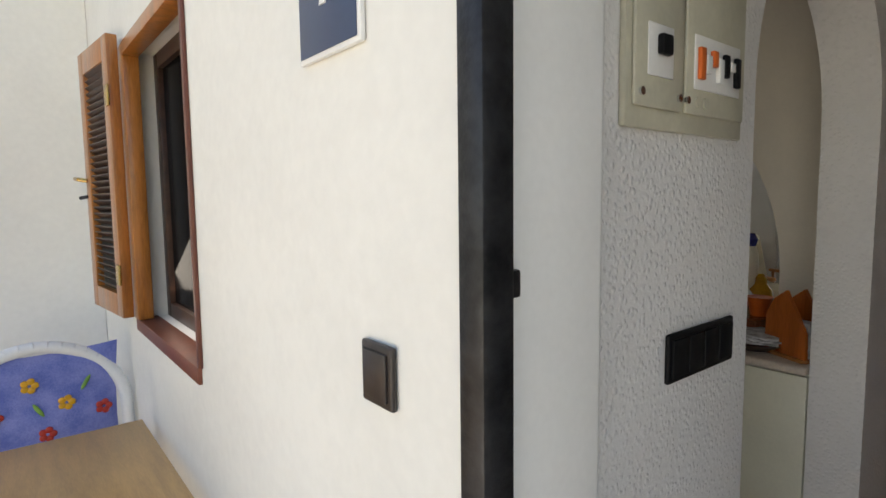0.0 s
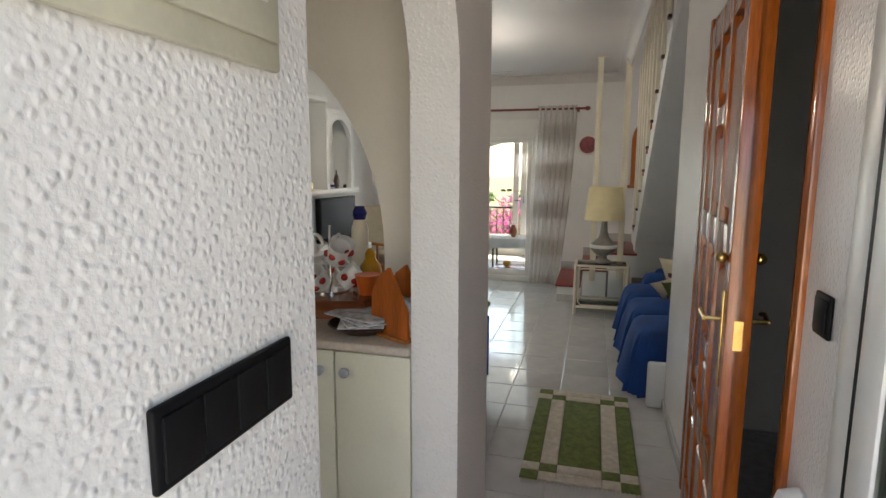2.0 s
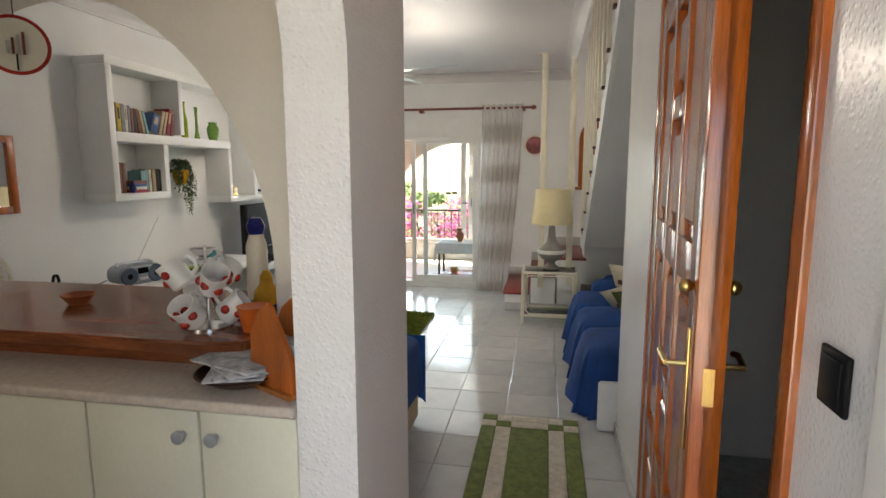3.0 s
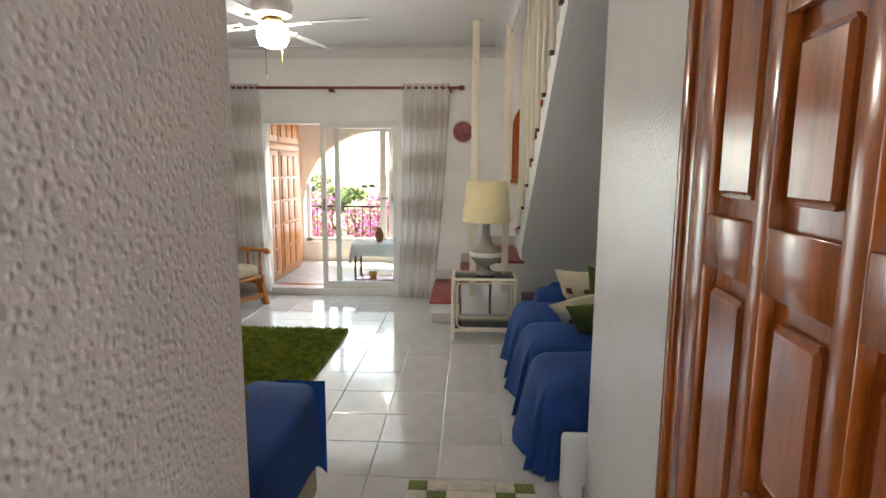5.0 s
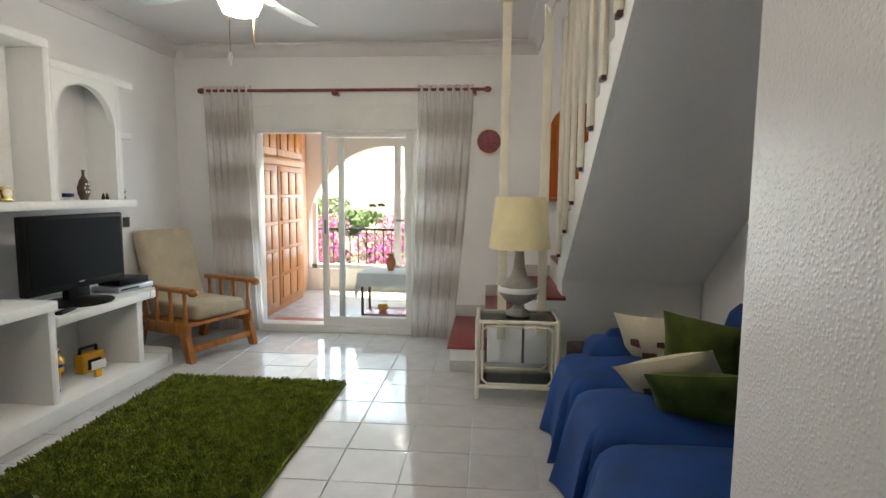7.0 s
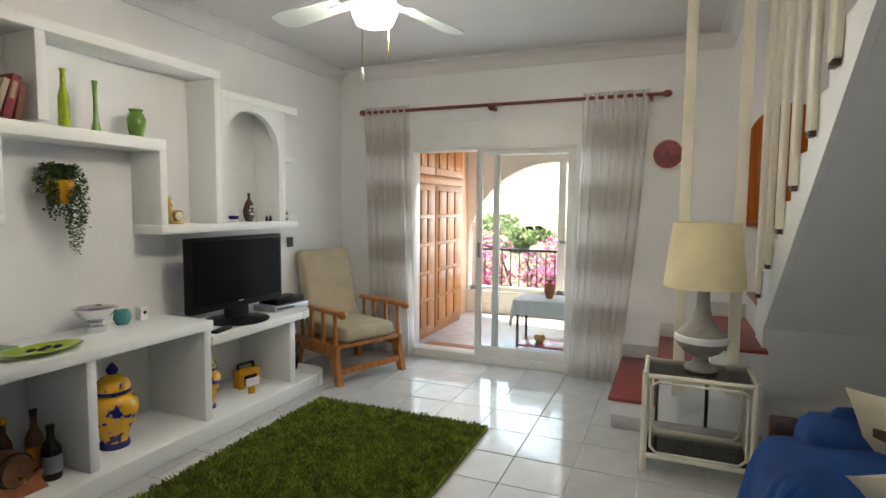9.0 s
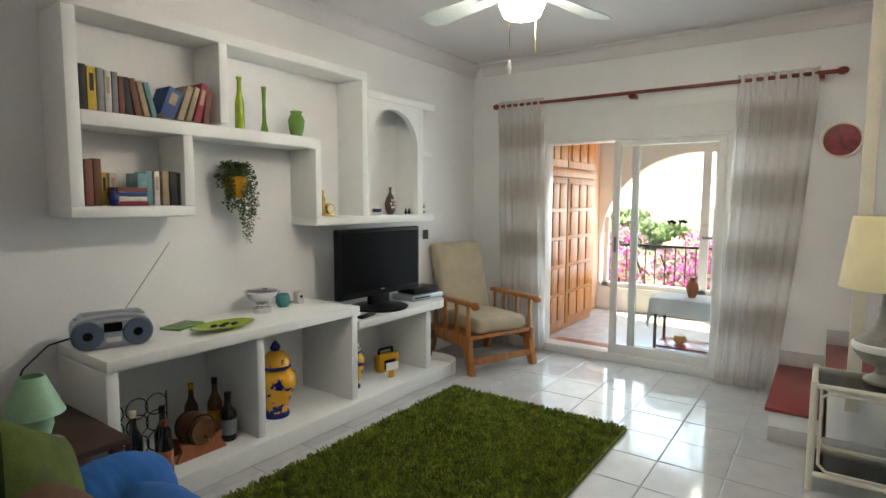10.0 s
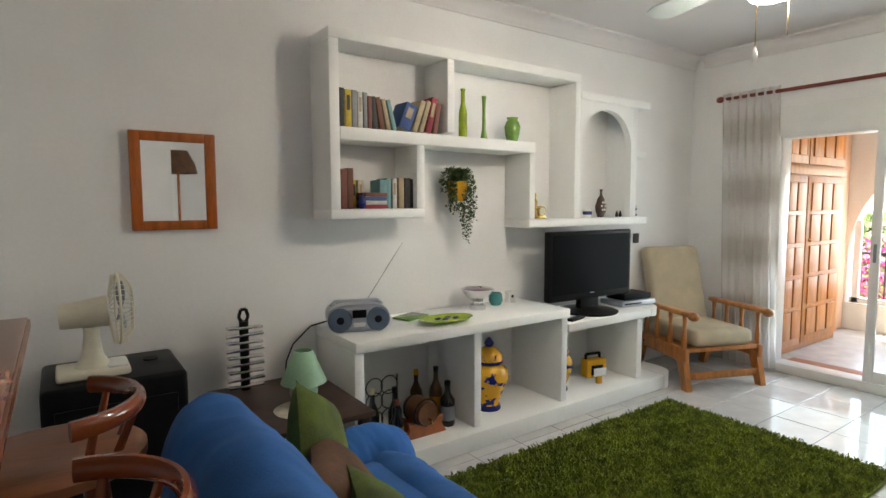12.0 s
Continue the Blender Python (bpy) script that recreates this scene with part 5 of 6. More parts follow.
for k in range(4):
    solo("leaflet", box(bmn(), -0.11, 0.11, -0.075, 0.075, 0, 0.006, 0.001), PAPER, "printed leaflets in a pile on the counter", "papers", group="leaflets", m=pose(2.31, 0.88, 0.936 + 0.007 * k, 0, 0, 20 + 17 * k))
solo("tray", lathe(bmn(), [(0.07, 0), (0.12, 0.03), (0.115, 0.033), (0.07, 0.008)], 28), DARKWOOD, "dark red dish under the leaflets", "tray", m=pose(2.31, 0.88, 0.901))
solo("orange_pot", lathe(bmn(), [(0.03, 0), (0.045, 0.07), (0.048, 0.075), (0.04, 0.073)], 20), ORANGE, "orange plastic pot on the bar", "pot", m=pose(2.47, 0.93, BAR_Z))
ro = solo("rooster_jug", lathe(bmn(), [(0.04, 0), (0.06, 0.03), (0.055, 0.09), (0.03, 0.13), (0.028, 0.17), (0.012, 0.20)], 20), YELLOW, "yellow and blue glazed jug on the bar", "jug", m=pose(2.74, 1.03, BAR_Z) @ Matrix.Diagonal((0.8, 0.8, 0.65, 1)))
part("foot", lathe(bmn(), [(0.045, 0.0), (0.065, 0.012), (0.062, 0.025)], 20), COBALT, ro)
bt = thing("bottle", "white bottle with a blue stopper on the bar", "bottle", pose(2.86, 1.13, BAR_Z))
part("body", lathe(bmn(), [(0.035, 0), (0.04, 0.02), (0.038, 0.20), (0.025, 0.24)], 20), IVORY, bt)
part("stopper", lathe(bmn(), [(0.025, 0.24), (0.035, 0.27), (0.02, 0.30)], 20), COBALT, bt)
solo("clay_bowl", lathe(bmn(), [(0.03, 0), (0.055, 0.035), (0.05, 0.037), (0.028, 0.008)], 24), TERRA, "small terracotta bowl on the bar", "bowl", m=pose(2.66, 1.72, BAR_Z))
ck = thing("hanging_ornament", "round frosted glass ornament with red rim hanging in the arch", "ornament", pose(2.56, 1.76, 1.86, 0, -90, 46))
part("rim", lathe(bmn(), [(0.085, -0.004), (0.093, 0), (0.085, 0.004), (0.08, 0.0)], 36, loop=True), REDC, ck, "red rim")
part("disc", lathe(bmn(), [(0.082, -0.002), (0.082, 0.002), (0.0001, 0.004)], 36), IVORY, ck, "frosted cream disc")
part("cord", cyl(bmn(), (0.09, 0, 0), (0.16, 0, 0), 0.002, 0.002, 6), BLACKP, ck)
for k in range(4):
    part("chime", cyl(bmn(), (-0.03, -0.02 + 0.014 * k, 0.01), (0.04 - 0.01 * k, -0.02 + 0.014 * k, 0.01), 0.004, 0.004, 8), CHROME if k % 2 else REDROD, ck)
part("pendant", cyl(bmn(), (-0.08, 0, 0.01), (-0.03, 0, 0.01), 0.003, 0.003, 6), BLACKP, ck)


STOOLWOOD = material("glossy_red_brown_wood", (0.26, 0.062, 0.02), 0.14, vary=0.12, scale=4, stretch=(1, 1, 5), coat=0.5)
SEATWOOD = material("worn_brown_seat_wood", (0.34, 0.13, 0.06), 0.42, vary=0.15, scale=5, stretch=(1, 6, 6))


def stool(m):
    t = thing("bar_stool", "dark varnished wooden bar stool with curved back rail", "stool", m, "bar stools")
    part("seat", lathe(bmn(), [(0.19, 0.64), (0.225, 0.65), (0.225, 0.675), (0.21, 0.685), (0.08, 0.678)], 32), SEATWOOD, t)
    bm = bmn()
    pts = [(0.21 * math.cos(a), 0.21 * math.sin(a), 0.80) for a in [math.radians(-70 + 7 * k) for k in range(21)]]
    g = []
    for p in pts:
        c = Vector((p[0], p[1], 0)).normalized()
        g.append([bm.verts.new((p[0] + c.x * u, p[1] + c.y * u, p[2] + w)) for u, w in [(0.018 * math.cos(q), 0.026 * math.sin(q)) for q in [2 * math.pi * j / 10 for j in range(10)]]])
    for a, b in zip(g, g[1:]):
        for k in range(10):
            bm.faces.new((a[k], a[(k + 1) % 10], b[(k + 1) % 10], b[k]))
    bm.faces.new(g[0])
    bm.faces.new(g[-1])
    part("back_rail", bm, STOOLWOOD, t)
    for k in (2, 7, 13, 18):
        a = math.radians(-70 + 7 * k)
        part("spindle", cyl(bmn(), (0.165 * math.cos(a), 0.165 * math.sin(a), 0.67), (0.21 * math.cos(a), 0.21 * math.sin(a), 0.78), 0.012, 0.01), STOOLWOOD, t)
    for k in range(4):
        a = math.radians(45 + 90 * k)
        part("leg", cyl(bmn(), (0.21 * math.cos(a), 0.21 * math.sin(a), 0), (0.13 * math.cos(a), 0.13 * math.sin(a), 0.65), 0.014, 0.018), STOOLWOOD, t)
    bm = bmn()
    tube(bm, [(0.18 * math.cos(math.radians(45 + 90 * k)), 0.18 * math.sin(math.radians(45 + 90 * k)), 0.22) for k in range(5)], 0.01)
    part("foot_rail", bm, STOOLWOOD, t)
    return t


s1 = stool(pose(3.02, 2.07, 0, 0, 0, -8))
copy_thing(s1, pose(3.03, 1.43, 0, 0, 0, 10))

# corner beside the wall unit
bx = thing("black_cabinet", "black boxy heater cabinet against the wall", "cabinet")
part("body", box(bmn(), 2.98, 3.46, 2.66, 3.08, 0.03, 0.68, 0.02, 3), BLACKP, bx)
part("front_panel", box(bmn(), 3.02, 3.42, 2.648, 2.661, 0.08, 0.60, 0.004), BLACKP, bx)
part("lid_cap", cyl(bmn(), (3.36, 2.92, 0.679), (3.36, 2.92, 0.686), 0.03), BLACKP, bx)
for x in (3.02, 3.42):
    for y in (2.70, 3.04):
        part("castor", cyl(bmn(), (x, y, 0), (x, y, 0.035), 0.018), BLACKP, bx)
fn_ = thing("desk_fan", "cream plastic desk fan on the black cabinet", "fan", pose(3.15, 2.82, 0.681, 0, 0, 0) @ Matrix.Scale(0.93, 4))
part("foot", box(bmn(), -0.13, 0.13, -0.10, 0.10, 0, 0.035, 0.012, 3), IVORY, fn_)
part("control_strip", box(bmn(), 0.05, 0.12, -0.09, 0.06, 0.035, 0.044, 0.003), WHITEP, fn_)
part("stem", lathe(bmn(), [(0.07, 0.035), (0.04, 0.08), (0.028, 0.17), (0.03, 0.20)], 16), IVORY, fn_)
part("motor", cyl(bmn(), (-0.11, 0.0, 0.25), (0.06, 0.0, 0.26), 0.05, 0.065, 24), IVORY, fn_)
cage = part("guard_hub", cyl(bmn(), (0.15, 0, 0.265), (0.162, 0, 0.265), 0.035, 0.03, 24), IVORY, fn_)
bm = bmn()
for k in range(36):
    a = 2 * math.pi * k / 36
    c, s = math.cos(a), math.sin(a)
    tube(bm, [(0.155, 0.03 * c, 0.265 + 0.03 * s), (0.15, 0.10 * c, 0.265 + 0.10 * s), (0.12, 0.145 * c, 0.265 + 0.145 * s), (0.08, 0.145 * c, 0.265 + 0.145 * s), (0.065, 0.06 * c, 0.265 + 0.06 * s)], 0.0017, 4)
part("wire_guard", bm, IVORY, fn_, "cream wire guard")
bm = bmn()
tube(bm, [(0.10, 0.148 * math.cos(2 * math.pi * k / 32), 0.265 + 0.148 * math.sin(2 * math.pi * k / 32)) for k in range(33)], 0.006, 6)
part("guard_ring", bm, IVORY, fn_)
for k in range(3):
    a = k * 2.094
    bm = ball(bmn(), (0, 0, 0), 0.06, (0.1, 0.6, 1), 2)
    bmesh.ops.transform(bm, matrix=pose(0.11, 0, 0.265, math.degrees(a), 0, 0) @ pose(0, 0, 0.065, 0, 0, 25), verts=bm.verts)
    part("fan_blade", bm, GREYP, fn_)
mi = thing("mirror", "square wall mirror in a brown wooden frame", "mirror")
for a in ((3.33, 3.375, 1.22, 1.66), (3.64, 3.685, 1.22, 1.66), (3.375, 3.64, 1.22, 1.262), (3.375, 3.64, 1.618, 1.66)):
    part("frame", box(bmn(), a[0], a[1], 3.068, 3.099, a[2], a[3], 0.005), DOORWOOD, mi)
part("mirror_glass", box(bmn(), 3.37, 3.645, 3.082, 3.088, 1.255, 1.625), MIRROR, mi, "silvered mirror glass")
cn = thing("corner_table", "dark wooden side table between sofa and wall unit", "side table")
part("tabletop", box(bmn(), 3.60, 4.14, 2.36, 3.04, 0.43, 0.455, 0.006), DARKWOOD, cn)
for x in (3.64, 4.10):
    for y in (2.40, 3.0):
        part("leg", box(bmn(), x - 0.02, x + 0.02, y - 0.02, y + 0.02, 0, 0.43, 0.003), DARKWOOD, cn)
bm = bmn()
lathe(bm, [(0.11, 0), (0.112, 0.002), (0.09, 0.004)], 20)
solo("doily", bm, MATW, "white lace doily on the corner table", "doily", m=pose(3.88, 2.56, 0.456))
gl_ = thing("small_lamp", "mint green ceramic lamp with a mint shade", "lamp", pose(3.92, 2.62, 0.460))
part("base", lathe(bmn(), [(0.04, 0), (0.05, 0.01), (0.062, 0.05), (0.055, 0.09), (0.03, 0.105)], 24), MINT, gl_)
bm = lathe(bmn(), [(0.10, 0.095), (0.042, 0.235), (0.038, 0.235), (0.096, 0.095)], 32)
part("shade", bm, MINT, gl_, "mint green cone shade")
rk = thing("metal_rack", "black and steel spiral rack on the corner table", "rack", pose(3.76, 2.96, 0.456))
part("pole", cyl(bmn(), (0, 0, 0), (0, 0, 0.33), 0.022), BLACKP, rk)
part("grip", tube(bmn(), [(0, 0, 0.31), (-0.022, 0, 0.35), (-0.012, 0, 0.385), (0.012, 0, 0.385), (0.022, 0, 0.35), (0, 0, 0.31)], 0.008), BLACKP, rk)
for k in range(9):
    bm = box(bmn(), -0.085, 0.085, -0.016, 0.016, -0.006, 0.008, 0.004)
    bmesh.ops.transform(bm, matrix=pose(0, -0.015, 0.02 + 0.035 * k, 0, 4 * (-1) ** k, 10 * (-1) ** k), verts=bm.verts)
    part("steel_bar", bm, CHROME, rk)
solo("cable", tube(bmn(), [(4.21, 3.02, 0.72), (4.12, 3.04, 0.70), (4.02, 3.03, 0.62), (3.98, 3.02, 0.54), (3.97, 3.01, 0.462)], 0.004, 6), BLACKP, "black cable hanging from the radio", "cable")

# things on the wall unit
bb = thing("radio", "silver and blue-grey portable radio with raised aerial", "radio", pose(4.31, 2.88, 0.691, 0, 0, -18))
bm = bmn()
prism(bm, [(0.155 * math.copysign(abs(math.cos(a)) ** 0.6, math.cos(a)), 0.07 + 0.07 * math.copysign(abs(math.sin(a)) ** 0.7, math.sin(a))) for a in [2 * math.pi * k / 32 for k in range(32)]], "y", -0.09, 0.09)
bmesh.ops.bevel(bm, geom=[e for e in bm.edges if abs(e.verts[0].co.y - e.verts[1].co.y) < 1e-5], offset=0.02, segments=3, affect="EDGES")
part("body", bm, SILVER, bb)
for s in (-1, 1):
    sp = part("speaker", cyl(bmn(), (s * 0.095, -0.088, 0.065), (s * 0.095, -0.098, 0.065), 0.062, 0.054, 28), material("slate_blue_plastic", (0.09, 0.13, 0.19), 0.35) if s < 0 else bpy.data.materials["slate_blue_plastic"], bb, "blue-grey speaker")
    part("speaker_ring", cyl(bmn(), (s * 0.095, -0.097, 0.065), (s * 0.095, -0.101, 0.065), 0.02, 0.016, 20), BLACKP, sp)
part("display", box(bmn(), -0.035, 0.035, -0.1, -0.085, 0.075, 0.115, 0.004), SCREEN, bb)
part("button_bar", box(bmn(), -0.03, 0.03, -0.1, -0.085, 0.03, 0.05, 0.004), WHITEP, bb)
part("grip", tube(bmn(), [(-0.13, 0, 0.125), (-0.11, 0.02, 0.141), (0.11, 0.02, 0.141), (0.13, 0, 0.125)], 0.011), SILVER, bb)
part("aerial", cyl(bmn(), (0.06, 0.06, 0.135), (0.27, 0.10, 0.44), 0.0025, 0.0015, 6), CHROME, bb)
solo("napkin", box(bmn(), -0.09, 0.09, -0.06, 0.06, 0, 0.012, 0.002), GREENC, "green folded napkins on the unit", "napkin", m=pose(4.68, 2.95, 0.691, 0, 0, 20))
gp = solo("green_dish", lathe(bmn(), [(0.06, 0), (0.10, 0.008), (0.155, 0.026), (0.15, 0.029), (0.09, 0.012)], 36), LIME, "lime green glass dish with bits in it", "dish", m=pose(4.77, 2.73, 0.691) @ Matrix.Diagonal((1.1, 0.6, 1, 1)))
for k in range(4):
    part("trinket", ball(bmn(), (-0.04 + 0.03 * k, 0.02 * (-1) ** k, 0.024), 0.013, (1.6, 0.8, 0.6), 2), BLACKM, gp)
solo("silver_bowl", lathe(bmn(), [(0.05, 0), (0.052, 0.03), (0.03, 0.04), (0.03, 0.05), (0.075, 0.085), (0.105, 0.125), (0.10, 0.127), (0.05, 0.075)], 18), CHROME, "fluted silver fruit bowl", "bowl", m=pose(5.15, 2.93, 0.691))
solo("glass_beads", lathe(bmn(), [(0.05, 0.078), (0.098, 0.118), (0.05, 0.128)], 18), material("red_blue_glass", (0.25, 0.02, 0.03), 0.15, vary=0.3, scale=40, color2=(0.02, 0.05, 0.22)), "dark red and blue glass pieces in the silver bowl", "beads", m=pose(5.15, 2.93, 0.691))
solo("teal_pot", lathe(bmn(), [(0.03, 0), (0.045, 0.03), (0.04, 0.07), (0.032, 0.08), (0.03, 0.07)], 24), TEAL, "small teal ceramic pot on the unit", "pot", m=pose(5.33, 2.97, 0.691))
wb = solo("white_tin", box(bmn(), -0.025, 0.025, -0.025, 0.025, 0, 0.075, 0.004), WHITEP, "small white box with a dark dot", "box", m=pose(5.46, 2.98, 0.691))
part("dot", cyl(bmn(), (0, -0.025, 0.045), (0, -0.027, 0.045), 0.01), BLACKP, wb)
tv = thing("television", "black flat television on a stand", "television", pose(6.05, 2.83, 0.591, 0, 0, -2))
part("foot", lathe(bmn(), [(0.20, 0), (0.205, 0.01), (0.09, 0.03), (0.05, 0.04)], 32), BLACKP, tv)
part("neck", box(bmn(), -0.09, 0.09, -0.015, 0.03, 0.015, 0.15, 0.006), BLACKP, tv)
part("case", box(bmn(), -0.40, 0.40, -0.035, 0.025, 0.095, 0.56, 0.012, 3), BLACKP, tv)
part("screen", box(bmn(), -0.375, 0.375, -0.0375, -0.034, 0.14, 0.535), SCREEN, tv, "glossy dark screen")
part("badge", box(bmn(), -0.02, 0.02, -0.037, -0.0345, 0.133, 0.141), SILVER, tv)
solo("remote_control", box(bmn(), -0.08, 0.08, -0.022, 0.022, 0, 0.018, 0.005), BLACKP, "black remote control on the unit", "remote control", m=pose(5.76, 2.68, 0.591, 0, 0, 12))
dv = thing("disc_player", "silver disc player on the low worktop", "player", pose(6.52, 2.85, 0.591, 0, 0, -6))
part("case", box(bmn(), -0.17, 0.17, -0.11, 0.11, 0.0, 0.04, 0.005), SILVER, dv)
part("tray_line", box(bmn(), -0.15, 0.02, -0.113, -0.109, 0.016, 0.026), BLACKP, dv)
solo("set_top_box", box(bmn(), -0.14, 0.14, -0.09, 0.09, 0.0, 0.042, 0.006), BLACKP, "black box on the disc player", "player", m=pose(6.54, 2.86, 0.632, 0, 0, -6))


MAJOLICA = material("painted_majolica", (0.72, 0.36, 0.02), 0.2, scale=15, grain=22, color2=(0.012, 0.018, 0.13))
for node in MAJOLICA.node_tree.nodes:
    if node.type == "MAP_RANGE" and abs(node.inputs["From Max"].default_value - 0.62) < 0.01:
        node.inputs["From Min"].default_value, node.inputs["From Max"].default_value = 0.44, 0.47


def jar(m, s, label):
    t = thing("ginger_jar", label, "jar", m)
    b = part("body", lathe(bmn(), [(0.055 * s, 0), (0.06 * s, 0.012 * s), (0.05 * s, 0.04 * s), (0.075 * s, 0.11 * s), (0.102 * s, 0.19 * s), (0.095 * s, 0.24 * s), (0.06 * s, 0.275 * s), (0.065 * s, 0.29 * s)], 32), MAJOLICA, t)
    part("band", lathe(bmn(), [(0.061 * s, -0.0 * s), (0.064 * s, 0.012 * s), (0.056 * s, 0.03 * s)], 32), COBALT, b)
    part("band", lathe(bmn(), [(0.062 * s, 0.272 * s), (0.073 * s, 0.28 * s), (0.073 * s, 0.292 * s), (0.06 * s, 0.296 * s)], 32), COBALT, b)
    l_ = part("lid", lathe(bmn(), [(0.072 * s, 0.296 * s), (0.066 * s, 0.33 * s), (0.035 * s, 0.365 * s), (0.018 * s, 0.375 * s)], 32), MAJOLICA, t)
    part("finial", lathe(bmn(), [(0.018 * s, 0.372 * s), (0.026 * s, 0.392 * s), (0.018 * s, 0.41 * s), (0.004 * s, 0.43 * s)], 20), COBALT, l_)
    return t


jar(pose(5.15, 2.82, 0.101) @ Matrix.Diagonal((1.15, 1.15, 1, 1)), 1.02, "large yellow and blue ginger jar with a lid")
jar(pose(5.745, 2.80, 0.101), 0.86, "yellow and blue ginger jar in the niche")
hr = thing("yellow_radio", "yellow and black toy radio in the niche", "radio", pose(6.16, 2.86, 0.101, 0, 0, -12))
part("case", box(bmn(), -0.085, 0.085, -0.04, 0.04, 0.0, 0.13, 0.01, 3), YELLOW, hr)
part("front", box(bmn(), -0.05, 0.05, -0.044, -0.039, 0.02, 0.09, 0.003), BLACKP, hr)
part("grip", tube(bmn(), [(-0.07, 0, 0.125), (-0.07, 0, 0.165), (0.05, 0, 0.165), (0.05, 0, 0.125)], 0.01), BLACKP, hr)
cd = thing("card_stand", "small yellow stand with a white card", "stand", pose(6.06, 2.73, 0.101, 0, 0, -15))
part("stand", box(bmn(), -0.02, 0.02, -0.012, 0.012, 0, 0.06, 0.004), YELLOW, cd)
part("card", box(bmn(), -0.05, 0.05, -0.016, -0.010, 0.055, 0.11, 0.002), WHITEP, cd)
fp = thing("flower_pot", "dark pot with small blue flowers at the unit end", "plant", pose(6.62, 2.84, 0.101))
part("pot", lathe(bmn(), [(0.04, 0), (0.055, 0.08), (0.058, 0.09), (0.04, 0.088)], 20), BLACKP, fp)
leafmesh("foliage", 90, [((0, 0, 0.15), (0.06, 0.06, 0.06))], 0.02, LEAF, 40, fp)
leafmesh("blossom", 40, [((0, 0, 0.18), (0.06, 0.06, 0.05))], 0.015, COBALT, 41, fp)


def bottle(x, y, h, r, mat, label, cap=BLACKP, lab=None, z=0.101):
    t = thing("bottle", label, "bottle", pose(x, y, z), "bottles in the niche")
    part("body", lathe(bmn(), [(r * 0.9, 0), (r, 0.01), (r, h * 0.58), (r * 0.4, h * 0.74), (r * 0.34, h * 0.92)], 20), mat, t)
    part("cap", lathe(bmn(), [(r * 0.40, h * 0.9), (r * 0.42, h), (r * 0.3, h * 1.003)], 16), cap, t)
    if lab:
        part("label", lathe(bmn(), [(r * 1.015, h * 0.14), (r * 1.015, h * 0.46)], 20), lab, t)


WHISKY = material("amber_liquor", (0.10, 0.05, 0.015), 0.08, vary=0.1)
bottle(4.33, 2.76, 0.30, 0.036, BOTTLE, "dark wine bottle with a pale top", CREAMF)
bottle(4.45, 2.74, 0.29, 0.036, BOTTLE, "dark green wine bottle")
bottle(4.42, 2.665, 0.25, 0.034, BOTTLE, "dark bottle with a red cap", REDROD, TERRA)
bottle(4.79, 2.86, 0.31, 0.037, WHISKY, "clear spirit bottle with a yellow label", BLACKP, YELLOW)
bottle(4.80, 2.76, 0.25, 0.042, BOTTLE, "square dark whisky bottle", BLACKP, GREYP)
bottle(4.70, 2.93, 0.29, 0.034, WHISKY, "old amber bottle with a yellow cap", YELLOW, IVORY)
wr = thing("wine_rack", "black wire wine rack in the niche", "rack", pose(4.36, 2.90, 0.101))
for r0, z in ((0.05, 0.08), (0.05, 0.18), (0.05, 0.26)):
    for dx in (-0.07, 0.04, 0.13):
        part("ring", tube(bmn(), [(dx + r0 * math.cos(2 * math.pi * k / 16), -0.03, z + r0 * math.sin(2 * math.pi * k / 16)) for k in range(17)], 0.003, 5), BLACKM, wr)
for dx in (-0.12, 0.18):
    part("upright", cyl(bmn(), (dx, -0.03, 0), (dx, -0.03, 0.31), 0.004), BLACKM, wr)
kg = thing("wooden_barrel", "small dark wooden barrel on a stand", "barrel", pose(4.62, 2.76, 0.101))
KW = material("brown_barrel_wood", (0.16, 0.065, 0.025), 0.5, vary=0.2, scale=15)
bm = lathe(bmn(), [(0.062, -0.08), (0.078, 0.0), (0.062, 0.08), (0.05, 0.075)], 28)
bmesh.ops.transform(bm, matrix=pose(0, 0, 0.125, 90), verts=bm.verts)
part("cask", bm, KW, kg)
for y in (-0.055, 0.05):
    part("hoop", tube(bmn(), [(0.073 * math.cos(2 * math.pi * k / 24), y, 0.125 + 0.073 * math.sin(2 * math.pi * k / 24)) for k in range(25)], 0.005, 6), BLACKM, kg)
for y in (-0.05, 0.045):
    part("cradle", prism(bmn(), [(-0.13, 0), (0.13, 0), (0.10, 0.05), (0.11, 0.09), (0.06, 0.075), (0, 0.05), (-0.06, 0.075), (-0.11, 0.09), (-0.10, 0.05)], "y", y - 0.01, y + 0.01), TERRA, kg, smooth=False)
part("tap", tube(bmn(), [(0, -0.08, 0.10), (0, -0.11, 0.10), (0, -0.11, 0.08)], 0.007), BRASS, kg)

# shelf contents
rb = random.Random(21)
COV = [material("book_cover_" + n, c, 0.6, vary=0.12, scale=25) for n, c in (("black", (0.02, 0.02, 0.02)), ("yellow", (0.6, 0.42, 0.04)), ("white", (0.65, 0.63, 0.58)), ("grey", (0.25, 0.25, 0.26)), ("brown", (0.17, 0.06, 0.03)), ("teal", (0.16, 0.32, 0.34)), ("blue", (0.03, 0.08, 0.24)), ("tan", (0.42, 0.32, 0.2)), ("red", (0.28, 0.02, 0.04)), ("rust", (0.22, 0.07, 0.05)))]


